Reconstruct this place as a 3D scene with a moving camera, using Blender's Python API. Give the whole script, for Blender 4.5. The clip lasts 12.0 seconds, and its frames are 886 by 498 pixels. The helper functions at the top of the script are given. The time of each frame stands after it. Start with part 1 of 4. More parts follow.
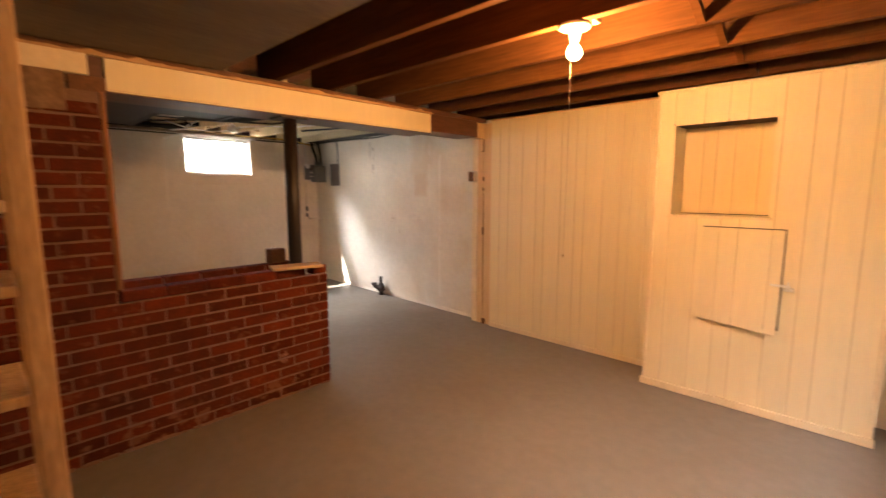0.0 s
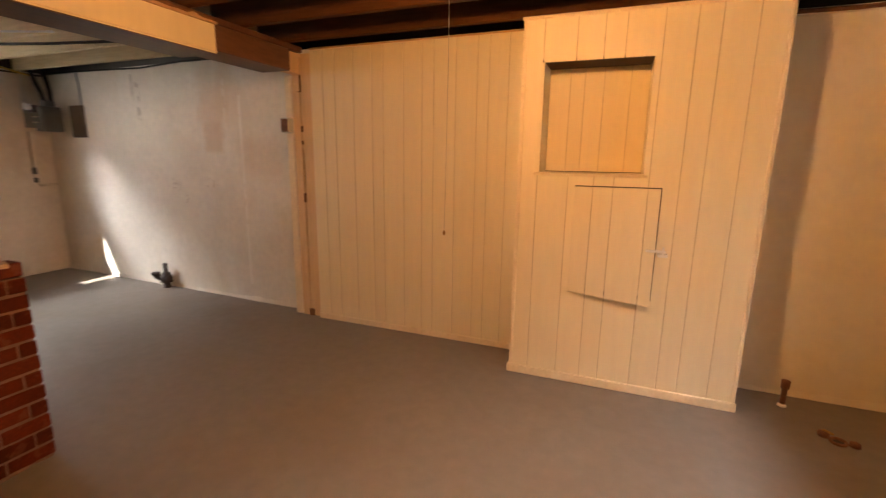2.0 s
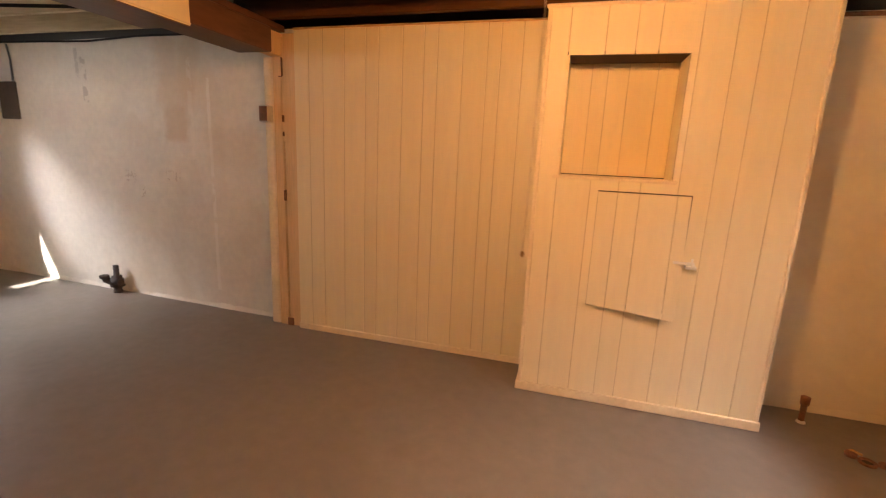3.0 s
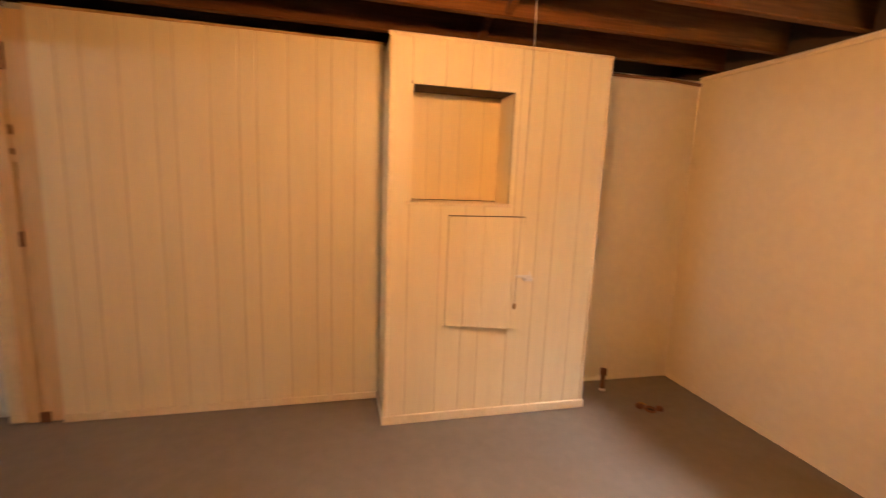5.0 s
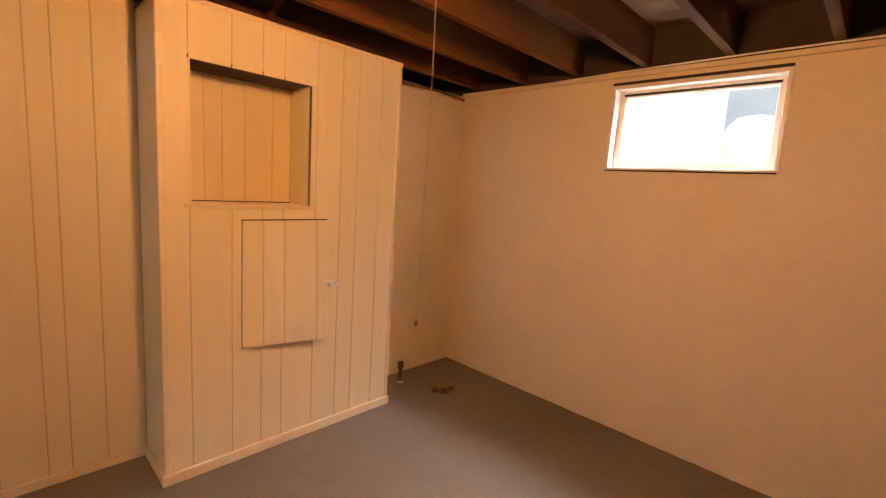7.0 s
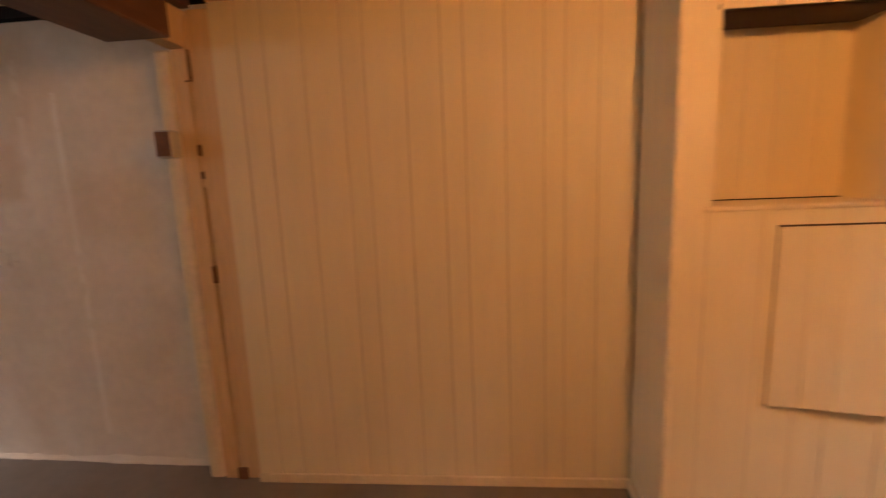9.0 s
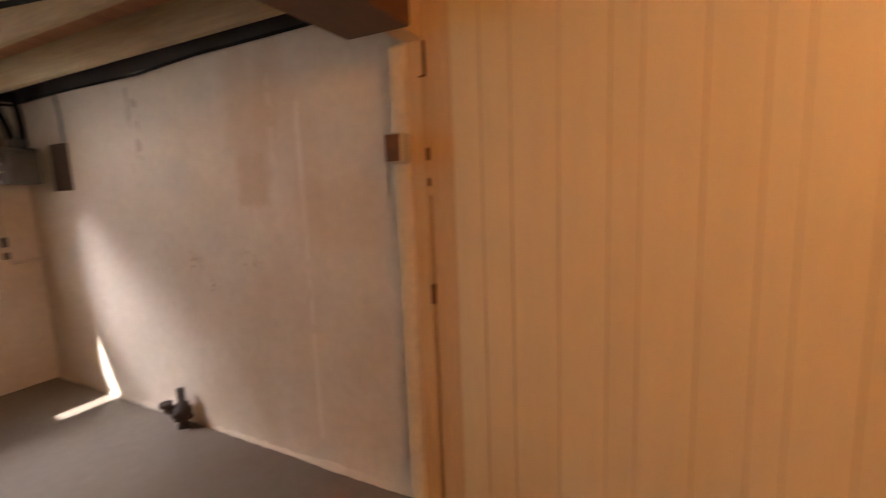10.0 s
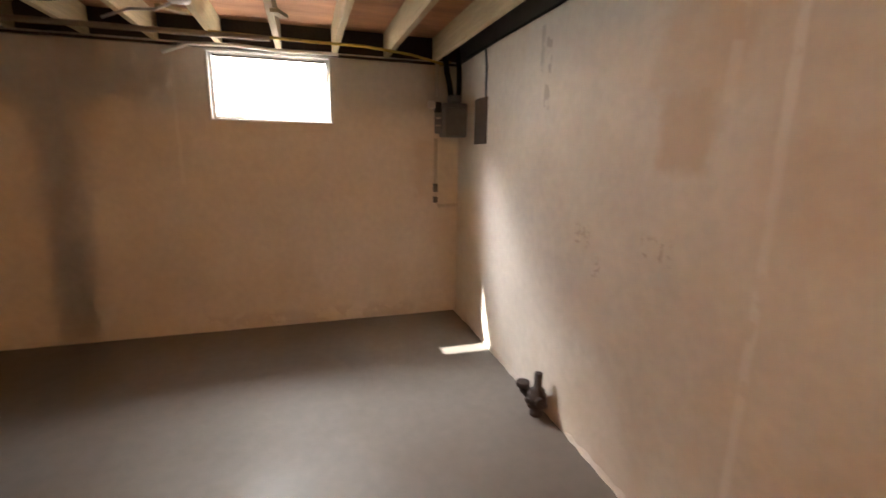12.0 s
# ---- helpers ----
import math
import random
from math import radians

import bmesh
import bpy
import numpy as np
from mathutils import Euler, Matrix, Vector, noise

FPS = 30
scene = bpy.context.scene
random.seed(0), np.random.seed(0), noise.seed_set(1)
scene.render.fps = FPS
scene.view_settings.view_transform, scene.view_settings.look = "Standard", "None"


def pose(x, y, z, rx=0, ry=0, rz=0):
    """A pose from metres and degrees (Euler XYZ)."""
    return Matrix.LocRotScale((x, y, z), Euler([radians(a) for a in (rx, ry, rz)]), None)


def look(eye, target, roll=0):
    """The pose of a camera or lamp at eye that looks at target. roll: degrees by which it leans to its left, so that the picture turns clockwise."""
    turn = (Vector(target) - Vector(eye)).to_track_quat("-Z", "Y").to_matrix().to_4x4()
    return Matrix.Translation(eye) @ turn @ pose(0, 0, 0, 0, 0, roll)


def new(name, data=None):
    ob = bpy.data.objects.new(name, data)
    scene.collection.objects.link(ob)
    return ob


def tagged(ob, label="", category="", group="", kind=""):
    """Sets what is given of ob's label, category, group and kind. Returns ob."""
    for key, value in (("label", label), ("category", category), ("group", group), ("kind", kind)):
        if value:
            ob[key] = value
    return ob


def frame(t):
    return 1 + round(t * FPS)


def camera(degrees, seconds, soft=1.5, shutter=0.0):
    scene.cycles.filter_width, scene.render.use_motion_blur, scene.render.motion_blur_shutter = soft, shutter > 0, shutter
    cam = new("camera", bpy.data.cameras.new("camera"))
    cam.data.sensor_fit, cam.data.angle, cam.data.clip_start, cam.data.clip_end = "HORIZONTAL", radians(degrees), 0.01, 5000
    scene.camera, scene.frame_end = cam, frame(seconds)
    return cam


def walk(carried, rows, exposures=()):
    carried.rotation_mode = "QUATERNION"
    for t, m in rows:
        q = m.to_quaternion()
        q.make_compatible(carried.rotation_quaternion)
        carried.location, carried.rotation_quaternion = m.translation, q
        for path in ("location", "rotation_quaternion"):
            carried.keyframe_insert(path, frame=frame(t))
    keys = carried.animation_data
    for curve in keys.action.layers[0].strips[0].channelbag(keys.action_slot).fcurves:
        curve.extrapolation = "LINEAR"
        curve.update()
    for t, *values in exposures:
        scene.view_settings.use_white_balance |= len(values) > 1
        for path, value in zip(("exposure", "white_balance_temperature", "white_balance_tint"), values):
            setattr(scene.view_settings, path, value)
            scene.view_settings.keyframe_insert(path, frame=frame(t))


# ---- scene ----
cam = camera(89.9, 12.0, soft=1.2, shutter=0.5)
PATH = [
    (0, (0.348, -0.103, 1.401), (-1.022, 1.33, 1.138), -0.0),
    (0.5, (0.227, 0.046, 1.383), (-0.97, 1.619, 1.072), 1.3),
    (1, (0.096, 0.296, 1.373), (-1.145, 1.838, 1.081), 1.0),
    (1.5, (0.009, 0.47, 1.335), (-1.07, 2.11, 0.953), 0.8),
    (2, (-0.199, 0.579, 1.311), (-0.909, 2.405, 0.908), 0.8),
    (2.5, (-0.371, 0.645, 1.335), (-0.964, 2.51, 0.925), 0.2),
    (2.7, (-0.432, 0.686, 1.311), (-1.014, 2.554, 0.893), 1.9),
    (4.3, (-1.009, 0.811, 1.36), (-1.13, 2.779, 1.027), -0.3),
    (4.5, (-1.014, 0.811, 1.364), (-0.969, 2.784, 1.043), 1.8),
    (5, (-1.012, 0.876, 1.368), (-0.534, 2.792, 1.05), 2.3),
    (5.5, (-1.001, 0.979, 1.353), (-0.197, 2.773, 0.984), 2.3),
    (6, (-1.062, 1.053, 1.351), (-0.022, 2.706, 0.918), 4.1),
    (6.5, (-1.182, 1.081, 1.373), (0.149, 2.542, 1.068), 4.0),
    (6.7, (-1.204, 1.076, 1.381), (0.225, 2.448, 1.101), 3.8),
    (8.3, (-1.245, 1.467, 1.314), (-0.383, 3.263, 1.136), 0.2),
    (8.5, (-1.244, 1.532, 1.33), (-0.748, 3.46, 1.145), -0.7),
    (9, (-1.363, 1.681, 1.366), (-1.529, 3.648, 1.043), -2.3),
    (9.5, (-1.52, 1.879, 1.352), (-2.032, 3.8, 1.138), -2.5),
    (10, (-1.734, 2.012, 1.392), (-2.617, 3.785, 1.113), -2.3),
    (10.5, (-1.88, 2.226, 1.393), (-3.277, 3.64, 1.172), 1.1),
    (11, (-2.015, 2.327, 1.367), (-3.668, 3.379, 0.966), 1.4),
    (11.5, (-2.2, 2.396, 1.361), (-3.97, 3.197, 0.888), 3.3),
    (12, (-2.382, 2.423, 1.374), (-4.253, 3.002, 0.966), 0.8),
]
walk(cam, [(t, look(eye, target, roll)) for t, eye, target, roll in PATH],
     [(0, 2.9, 6500, 10), (1.0, 2.6, 6500, 10), (2.0, 2.45, 6500, 11), (2.5, 2.5, 6550, 14), (4.5, 2.55, 6500, 12), (5.5, 2.45, 6550, 14), (6.5, 2.3, 6600, 17), (8.5, 1.9, 7150, 24), (9.5, 1.95, 7100, 24), (10.5, 2.40, 6700, 15), (11, 2.27, 6550, 12), (12, 2.36, 6500, 11)])

# ---- light ----
SUN_WAY = Vector((0.47, 0.71, -1.0)).normalized()
world = bpy.data.worlds.new("sky")
scene.world = world
world.use_nodes = True
wn = world.node_tree.nodes
sky = wn.new("ShaderNodeTexSky")
sky.sky_type, sky.sun_disc = 'NISHITA', False
sky.sun_elevation = math.asin(-SUN_WAY.z)
sky.sun_rotation = math.atan2(-SUN_WAY.x, -SUN_WAY.y)
world.node_tree.links.new(sky.outputs[0], wn["Background"].inputs[0])
wn["Background"].inputs[1].default_value = 0.05

sun_data = bpy.data.lights.new("sun", 'SUN')
sun_data.energy, sun_data.angle, sun_data.color = 5.0, radians(0.5), (1.0, 0.95, 0.88)
sun = new("sun", sun_data)
sun.matrix_world = Matrix.Translation((-10, 0, 8)) @ SUN_WAY.to_track_quat("-Z", "Y").to_matrix().to_4x4()


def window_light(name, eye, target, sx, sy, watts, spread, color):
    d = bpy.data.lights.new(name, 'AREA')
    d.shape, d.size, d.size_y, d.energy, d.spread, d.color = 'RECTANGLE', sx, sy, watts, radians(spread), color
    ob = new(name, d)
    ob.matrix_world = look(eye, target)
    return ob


# area lamps standing in for bright sky outside each window, above the line of sight
window_light("sky_light_left", (-6.95, 2.15, 2.75), (-5.9, 2.25, 1.7), 1.3, 0.6, 43.0, 180, (0.98, 0.95, 0.92))
# small added lamp that draws the soft diagonal band on the stained wall
window_light("sky_glare_left", (-6.78, 1.55, 2.63), (-5.2, 3.2, 0.72), 0.3, 0.24, 8.5, 120, (0.98, 0.95, 1.0))
window_light("sky_light_right", (1.95, 1.88, 2.45), (1.2, 1.88, 1.65), 1.0, 0.5, 27.0, 180, (1.0, 0.93, 0.86))
# small added lamp that draws the diagonal light on the chase front
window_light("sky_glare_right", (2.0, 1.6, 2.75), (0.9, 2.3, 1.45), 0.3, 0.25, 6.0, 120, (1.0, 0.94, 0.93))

bulb_data = bpy.data.lights.new("bulb_light", 'POINT')
bulb_data.energy, bulb_data.shadow_soft_size, bulb_data.color = 16.5, 0.05, (1.0, 0.445, 0.135)
bulb_lamp = new("bulb_light", bulb_data)
bulb_lamp.location = (-0.637, 1.75, 1.988)

# ---- materials ----
def mat(name, base, rough=0.6, metal=0.0, var=0.12, scale=3.0, fine=60.0, bump=0.15, dark=None, stretch=(1, 1, 1), rvar=0.12, isl=0.0, spec=0.5, stain=0.0, grit=0.004):
    m = bpy.data.materials.new(name)
    m.use_nodes = True
    nt = m.node_tree
    n, l = nt.nodes, nt.links
    b = n["Principled BSDF"]
    b.inputs["Roughness"].default_value, b.inputs["Metallic"].default_value = rough, metal
    b.inputs["Specular IOR Level"].default_value = spec
    tc = n.new("ShaderNodeTexCoord")
    mp = n.new("ShaderNodeMapping")
    mp.inputs["Scale"].default_value = stretch
    geo = n.new("ShaderNodeNewGeometry")
    l.new(geo.outputs["Position"], mp.inputs["Vector"])
    big = n.new("ShaderNodeTexNoise")
    big.inputs["Scale"].default_value, big.inputs["Detail"].default_value, big.inputs["Roughness"].default_value = scale, 5, 0.6
    small = n.new("ShaderNodeTexNoise")
    small.inputs["Scale"].default_value, small.inputs["Detail"].default_value = fine, 4
    l.new(mp.outputs[0], big.inputs["Vector"])
    l.new(mp.outputs[0], small.inputs["Vector"])
    ramp = n.new("ShaderNodeMapRange")
    ramp.inputs["From Min"].default_value, ramp.inputs["From Max"].default_value = 0.3, 0.7
    l.new(big.outputs["Fac"], ramp.inputs["Value"])
    mix = n.new("ShaderNodeMix")
    mix.data_type = 'RGBA'
    d = dark or tuple(c * (1 - 2.2 * var) for c in base)
    mix.inputs["A"].default_value, mix.inputs["B"].default_value = (*d, 1), (*base, 1)
    l.new(ramp.outputs[0], mix.inputs["Factor"])
    hsv = n.new("ShaderNodeHueSaturation")
    l.new(mix.outputs["Result"], hsv.inputs["Color"])
    vr = n.new("ShaderNodeMapRange")
    vr.inputs["From Min"].default_value, vr.inputs["From Max"].default_value = 0.25, 0.75
    vr.inputs["To Min"].default_value, vr.inputs["To Max"].default_value = 1 - var, 1 + var
    l.new(small.outputs["Fac"], vr.inputs["Value"])
    val = vr.outputs[0]
    if isl:
        oi = n.new("ShaderNodeObjectInfo")
        ir = n.new("ShaderNodeMapRange")
        ir.inputs["To Min"].default_value, ir.inputs["To Max"].default_value = 1 - isl, 1 + isl
        l.new(oi.outputs["Random"], ir.inputs["Value"])
        mul = n.new("ShaderNodeMath")
        mul.operation = 'MULTIPLY'
        l.new(val, mul.inputs[0]); l.new(ir.outputs[0], mul.inputs[1])
        val = mul.outputs[0]
    if stain:
        st = n.new("ShaderNodeTexNoise")
        st.inputs["Scale"].default_value, st.inputs["Detail"].default_value, st.inputs["Distortion"].default_value = 1.3, 6, 0.6
        smap = n.new("ShaderNodeMapping")
        smap.inputs["Scale"].default_value = (1, 1, 0.55)
        smap.inputs["Location"].default_value = (3.1, 1.7, 0.4)
        l.new(geo.outputs["Position"], smap.inputs["Vector"]); l.new(smap.outputs[0], st.inputs["Vector"])
        sr = n.new("ShaderNodeMapRange")
        sr.inputs["From Min"].default_value, sr.inputs["From Max"].default_value = 0.52, 0.7
        sr.inputs["To Min"].default_value, sr.inputs["To Max"].default_value = 0.0, stain
        l.new(st.outputs["Fac"], sr.inputs["Value"])
        sm = n.new("ShaderNodeMix")
        sm.data_type = 'RGBA'
        sm.inputs["B"].default_value = (base[0] * 0.72, base[1] * 0.58, base[2] * 0.42, 1)
        l.new(hsv.outputs[0], sm.inputs["A"]); l.new(sr.outputs[0], sm.inputs["Factor"])
        l.new(sm.outputs["Result"], b.inputs["Base Color"])
    else:
        l.new(hsv.outputs[0], b.inputs["Base Color"])
    l.new(val, hsv.inputs["Value"])
    rr = n.new("ShaderNodeMapRange")
    rr.inputs["To Min"].default_value, rr.inputs["To Max"].default_value = max(0.02, rough - rvar), min(1, rough + rvar)
    l.new(big.outputs["Fac"], rr.inputs["Value"]); l.new(rr.outputs[0], b.inputs["Roughness"])
    if bump:
        bp = n.new("ShaderNodeBump")
        bp.inputs["Strength"].default_value, bp.inputs["Distance"].default_value = bump, grit
        l.new(small.outputs["Fac"], bp.inputs["Height"]); l.new(bp.outputs[0], b.inputs["Normal"])
    return m


def glow(name, color, strength):
    m = bpy.data.materials.new(name)
    m.use_nodes = True
    b = m.node_tree.nodes["Principled BSDF"]
    b.inputs["Base Color"].default_value = (*color, 1)
    b.inputs["Emission Color"].default_value = (*color, 1)
    b.inputs["Emission Strength"].default_value = strength
    return m


M_FLOOR = mat("grey_floor_paint", (0.200, 0.175, 0.148), 0.58, var=0.08, scale=1.5, rvar=0.3, fine=14, bump=0.08, dark=(0.168, 0.150, 0.130), stain=0.25)
M_BLOCK = mat("white_wall_paint", (0.77, 0.715, 0.615), 0.72, var=0.055, scale=2.6, fine=20, bump=0.42, dark=(0.68, 0.63, 0.54), stain=0.45, grit=0.006)


def patch(m, x0, x1, z0, z1, color, amount, soft=0.02, rag=0.05, scale=14.0, dots=None, axes=("X", "Z")):
    """An old stain, repair or painted-in shade with its own outline, x0..x1 by z0..z1 on a wall along the first axis.
    """
    nt = m.node_tree
    n, l = nt.nodes, nt.links
    b = n["Principled BSDF"]
    src = b.inputs["Base Color"].links[0].from_socket
    geo = n.new("ShaderNodeNewGeometry")
    sep = n.new("ShaderNodeSeparateXYZ")
    ns = n.new("ShaderNodeTexNoise")
    ns.inputs["Scale"].default_value, ns.inputs["Detail"].default_value = scale, 5
    l.new(geo.outputs["Position"], ns.inputs["Vector"]); l.new(geo.outputs["Position"], sep.inputs[0])
    out = None
    for axis, lo, hi in ((axes[0], x0, x1), (axes[1], z0, z1)):
        j = n.new("ShaderNodeMath"); j.operation = 'MULTIPLY_ADD'
        j.inputs[1].default_value = rag
        l.new(ns.outputs["Fac"], j.inputs[0]); l.new(sep.outputs[axis], j.inputs[2])
        for a, c in ((lo - soft, lo + soft), (hi + soft, hi - soft)):
            r = n.new("ShaderNodeMapRange"); r.interpolation_type = 'SMOOTHSTEP'
            r.inputs["From Min"].default_value, r.inputs["From Max"].default_value = a + rag / 2, c + rag / 2
            l.new(j.outputs[0], r.inputs["Value"])
            if out is None:
                out = r.outputs[0]
            else:
                k = n.new("ShaderNodeMath"); k.operation = 'MULTIPLY'
                l.new(out, k.inputs[0]); l.new(r.outputs[0], k.inputs[1])
                out = k.outputs[0]
    if dots is not None:
        d = n.new("ShaderNodeMapRange")
        d.inputs["From Min"].default_value, d.inputs["From Max"].default_value = dots, dots + 0.06
        l.new(ns.outputs["Fac"], d.inputs["Value"])
        k = n.new("ShaderNodeMath"); k.operation = 'MULTIPLY'
        l.new(out, k.inputs[0]); l.new(d.outputs[0], k.inputs[1])
        out = k.outputs[0]
    k = n.new("ShaderNodeMath"); k.operation = 'MULTIPLY'
    k.inputs[1].default_value = amount
    l.new(out, k.inputs[0])
    mx = n.new("ShaderNodeMix"); mx.data_type = 'RGBA'
    mx.inputs["B"].default_value = (*color, 1)
    l.new(src, mx.inputs["A"]); l.new(k.outputs[0], mx.inputs["Factor"]); l.new(mx.outputs["Result"], b.inputs["Base Color"])


patch(M_BLOCK, -3.68, -3.46, 1.34, 1.60, (0.55, 0.37, 0.20), 0.46, 0.035, 0.09, 9.0)
patch(M_BLOCK, -3.73, -3.38, 1.58, 2.08, (0.57, 0.41, 0.25), 0.42, 0.08, 0.16)
patch(M_BLOCK, -3.262, -3.232, 0.15, 1.80, (0.82, 0.78, 0.70), 0.75, 0.006, 0.03, 9.0, 0.36)
patch(M_BLOCK, -4.17, -4.05, 0.98, 1.08, (0.40, 0.30, 0.23), 0.45, 0.015, 0.03, 45.0, 0.54)
patch(M_BLOCK, -3.72, -3.57, 1.01, 1.10, (0.40, 0.30, 0.23), 0.45, 0.015, 0.03, 45.0, 0.54)
patch(M_BLOCK, -4.62, -4.58, 1.75, 2.05, (0.40, 0.36, 0.30), 0.5, 0.006, 0.03, 12.0, 0.45)
patch(M_BLOCK, -4.02, -3.96, 0.86, 0.96, (0.40, 0.30, 0.22), 0.6, 0.01, 0.03, 50.0, 0.55)
patch(M_BLOCK, -4.56, -4.50, 1.62, 1.98, (0.36, 0.30, 0.24), 0.55, 0.006, 0.03, 14.0, 0.46)
patch(M_BLOCK, -3.28, -2.80, 1.15, 1.45, (0.60, 0.42, 0.25), 0.30, 0.08, 0.14, 5.0)
patch(M_BLOCK, -4.30, -3.90, 0.55, 0.85, (0.58, 0.46, 0.35), 0.22, 0.10, 0.16, 6.0)
patch(M_BLOCK, -3.44, -3.40, 1.20, 1.95, (0.80, 0.74, 0.64), 0.40, 0.008, 0.04, 9.0, 0.44)
M_WEST = mat("white_end_wall_paint", (0.83, 0.78, 0.70), 0.72, var=0.05, scale=2.2, fine=20, bump=0.42, dark=(0.74, 0.69, 0.60), stain=0.4, grit=0.006)
patch(M_WEST, 1.56, 1.585, 1.15, 2.1, (0.84, 0.80, 0.72), 0.8, 0.006, 0.03, 9.0, 0.34, axes=("Y", "Z"))
patch(M_WEST, 1.60, 1.70, 0.2, 1.2, (0.84, 0.80, 0.72), 0.25, 0.02, 0.05, 8.0, 0.46, axes=("Y", "Z"))
# dim shade left of the corner conduit, painted into the wall colour
patch(M_WEST, 3.30, 3.42, 1.02, 1.5, (0.50, 0.38, 0.28), 0.22, 0.05, 0.10, 9.0, 0.36, axes=("Y", "Z"))
patch(M_WEST, 1.60, 3.30, 0.0, 0.12, (0.50, 0.42, 0.34), 0.35, 0.03, 0.08, 7.0, 0.42, axes=("Y", "Z"))
M_END = mat("cream_wall_paint", (0.76, 0.68, 0.53), 0.72, var=0.035, scale=2.0, fine=20, bump=0.28, dark=(0.71, 0.63, 0.48), stain=0.15, grit=0.006)
M_PANEL = mat("cream_panel_paint", (0.79, 0.69, 0.47), 0.5, var=0.03, scale=3.0, fine=30, bump=0.12, dark=(0.75, 0.65, 0.43), stretch=(1, 1, 0.12), isl=0.025)
M_NICHE = mat("golden_cream_paint", (0.74, 0.62, 0.37), 0.5, var=0.03, scale=3.0, fine=30, bump=0.12, stretch=(1, 1, 0.12), isl=0.03)
M_TRIM = mat("cream_trim_paint", (0.80, 0.68, 0.48), 0.5, var=0.05, scale=5.0, fine=40, bump=0.12, dark=(0.72, 0.60, 0.40))
# colour of the shade in the gap round the access door
M_DOORGAP = mat("door_gap_shade", (0.09, 0.06, 0.035), 0.9)
# darker cream than the planks, for the boards behind their grooves
M_GROOVE = mat("darker_groove_paint", (0.64, 0.52, 0.32), 0.8, var=0.12, scale=5)
# brown darkened for the deep shade under the niche head
M_NICHETOP = mat("shaded_niche_board", (0.060, 0.033, 0.022), 0.8, var=0.15, scale=5, stretch=(0.3, 2, 1))
# near black standing in for the shade inside gaps, slots and holes
M_GAP = mat("dark_gap", (0.05, 0.035, 0.02), 0.9)
M_JOIST = mat("old_joist_wood", (0.145, 0.060, 0.016), 0.8, var=0.26, scale=2.4, fine=45, bump=0.3, dark=(0.062, 0.023, 0.008), stretch=(0.12, 1.6, 1.6), isl=0.18, spec=0.15)
M_NEWJOIST = mat("pale_joist_wood", (0.66, 0.55, 0.33), 0.75, var=0.14, scale=2.4, fine=45, bump=0.3, dark=(0.46, 0.36, 0.20), stretch=(0.12, 1.6, 1.6), isl=0.12)
# one subfloor in two colours: shade in the near one, window light in the far
M_SUBFLOOR = mat("subfloor_boards", (0.16, 0.08, 0.042), 0.8, var=0.18, scale=3, fine=50, dark=(0.13, 0.07, 0.035), stretch=(1.5, 0.15, 1))
M_SUBLIT = mat("window_lit_subfloor", (0.60, 0.31, 0.16), 0.75, var=0.14, scale=3, fine=50, dark=(0.34, 0.16, 0.08), stretch=(1.5, 0.15, 1))
M_CEILBOARD = mat("stained_ceiling_board", (0.17, 0.135, 0.10), 0.7, var=0.2, scale=2.2, fine=22, dark=(0.095, 0.072, 0.05), stretch=(2.0, 0.5, 1), stain=0.4)
M_RIM = mat("dark_rim_wood", (0.05, 0.03, 0.018), 0.8, var=0.2, scale=4)
M_BEAM = mat("dark_red_beam", (0.13, 0.055, 0.03), 0.5, var=0.2, scale=4, fine=40, stretch=(1, 0.2, 1))
M_RAW = mat("raw_pine", (0.55, 0.36, 0.18), 0.65, var=0.12, scale=3, fine=50, dark=(0.42, 0.25, 0.11), stretch=(2, 2, 0.15))
M_PINE = mat("pale_orange_pine", (0.74, 0.535, 0.305), 0.6, var=0.10, scale=3, fine=50, dark=(0.62, 0.42, 0.21), stretch=(2, 2, 0.15))
M_STAINED = mat("stained_brown_strip", (0.30, 0.125, 0.045), 0.6, var=0.15, scale=4, stretch=(2, 2, 0.2))
M_ROUGHWOOD = mat("rough_sawn_wood", (0.56, 0.37, 0.20), 0.8, var=0.22, scale=7, fine=45, bump=0.5, dark=(0.36, 0.21, 0.10), stretch=(2, 2, 0.35), stain=0.25)
M_PLANK = mat("pale_plank_wood", (0.58, 0.40, 0.21), 0.6, var=0.12, scale=5, fine=60, dark=(0.40, 0.25, 0.12), stretch=(2, 0.3, 2))
M_BRICK = mat("red_brick", (0.125, 0.020, 0.006), 0.88, var=0.24, scale=9, fine=90, bump=0.5, dark=(0.070, 0.012, 0.005), isl=0.36, spec=0.25)
patch(M_BRICK, -2.0, 3.0, -0.1, 0.16, (0.25, 0.125, 0.07), 0.55, 0.05, 0.10, 13.0, 0.56, axes=("Y", "Z"))
patch(M_BRICK, -2.0, 3.0, -0.1, 2.2, (0.20, 0.085, 0.05), 0.35, 0.05, 0.05, 20.0, 0.60, axes=("Y", "Z"))
patch(M_BRICK, 1.22, 1.29, 0.25, 0.32, (0.36, 0.20, 0.11), 0.65, 0.02, 0.06, 30.0, 0.50, axes=("Y", "Z"))
M_MORTAR = mat("grey_pink_mortar", (0.235, 0.135, 0.088), 0.9, var=0.15, scale=8, fine=120, bump=0.5)
M_STEEL = mat("dark_painted_steel", (0.020, 0.014, 0.012), 0.5, var=0.15, scale=8, fine=60)
M_IRON = mat("rusty_cast_iron", (0.05, 0.030, 0.022), 0.7, var=0.3, scale=20, fine=120, bump=0.5, dark=(0.03, 0.02, 0.016))
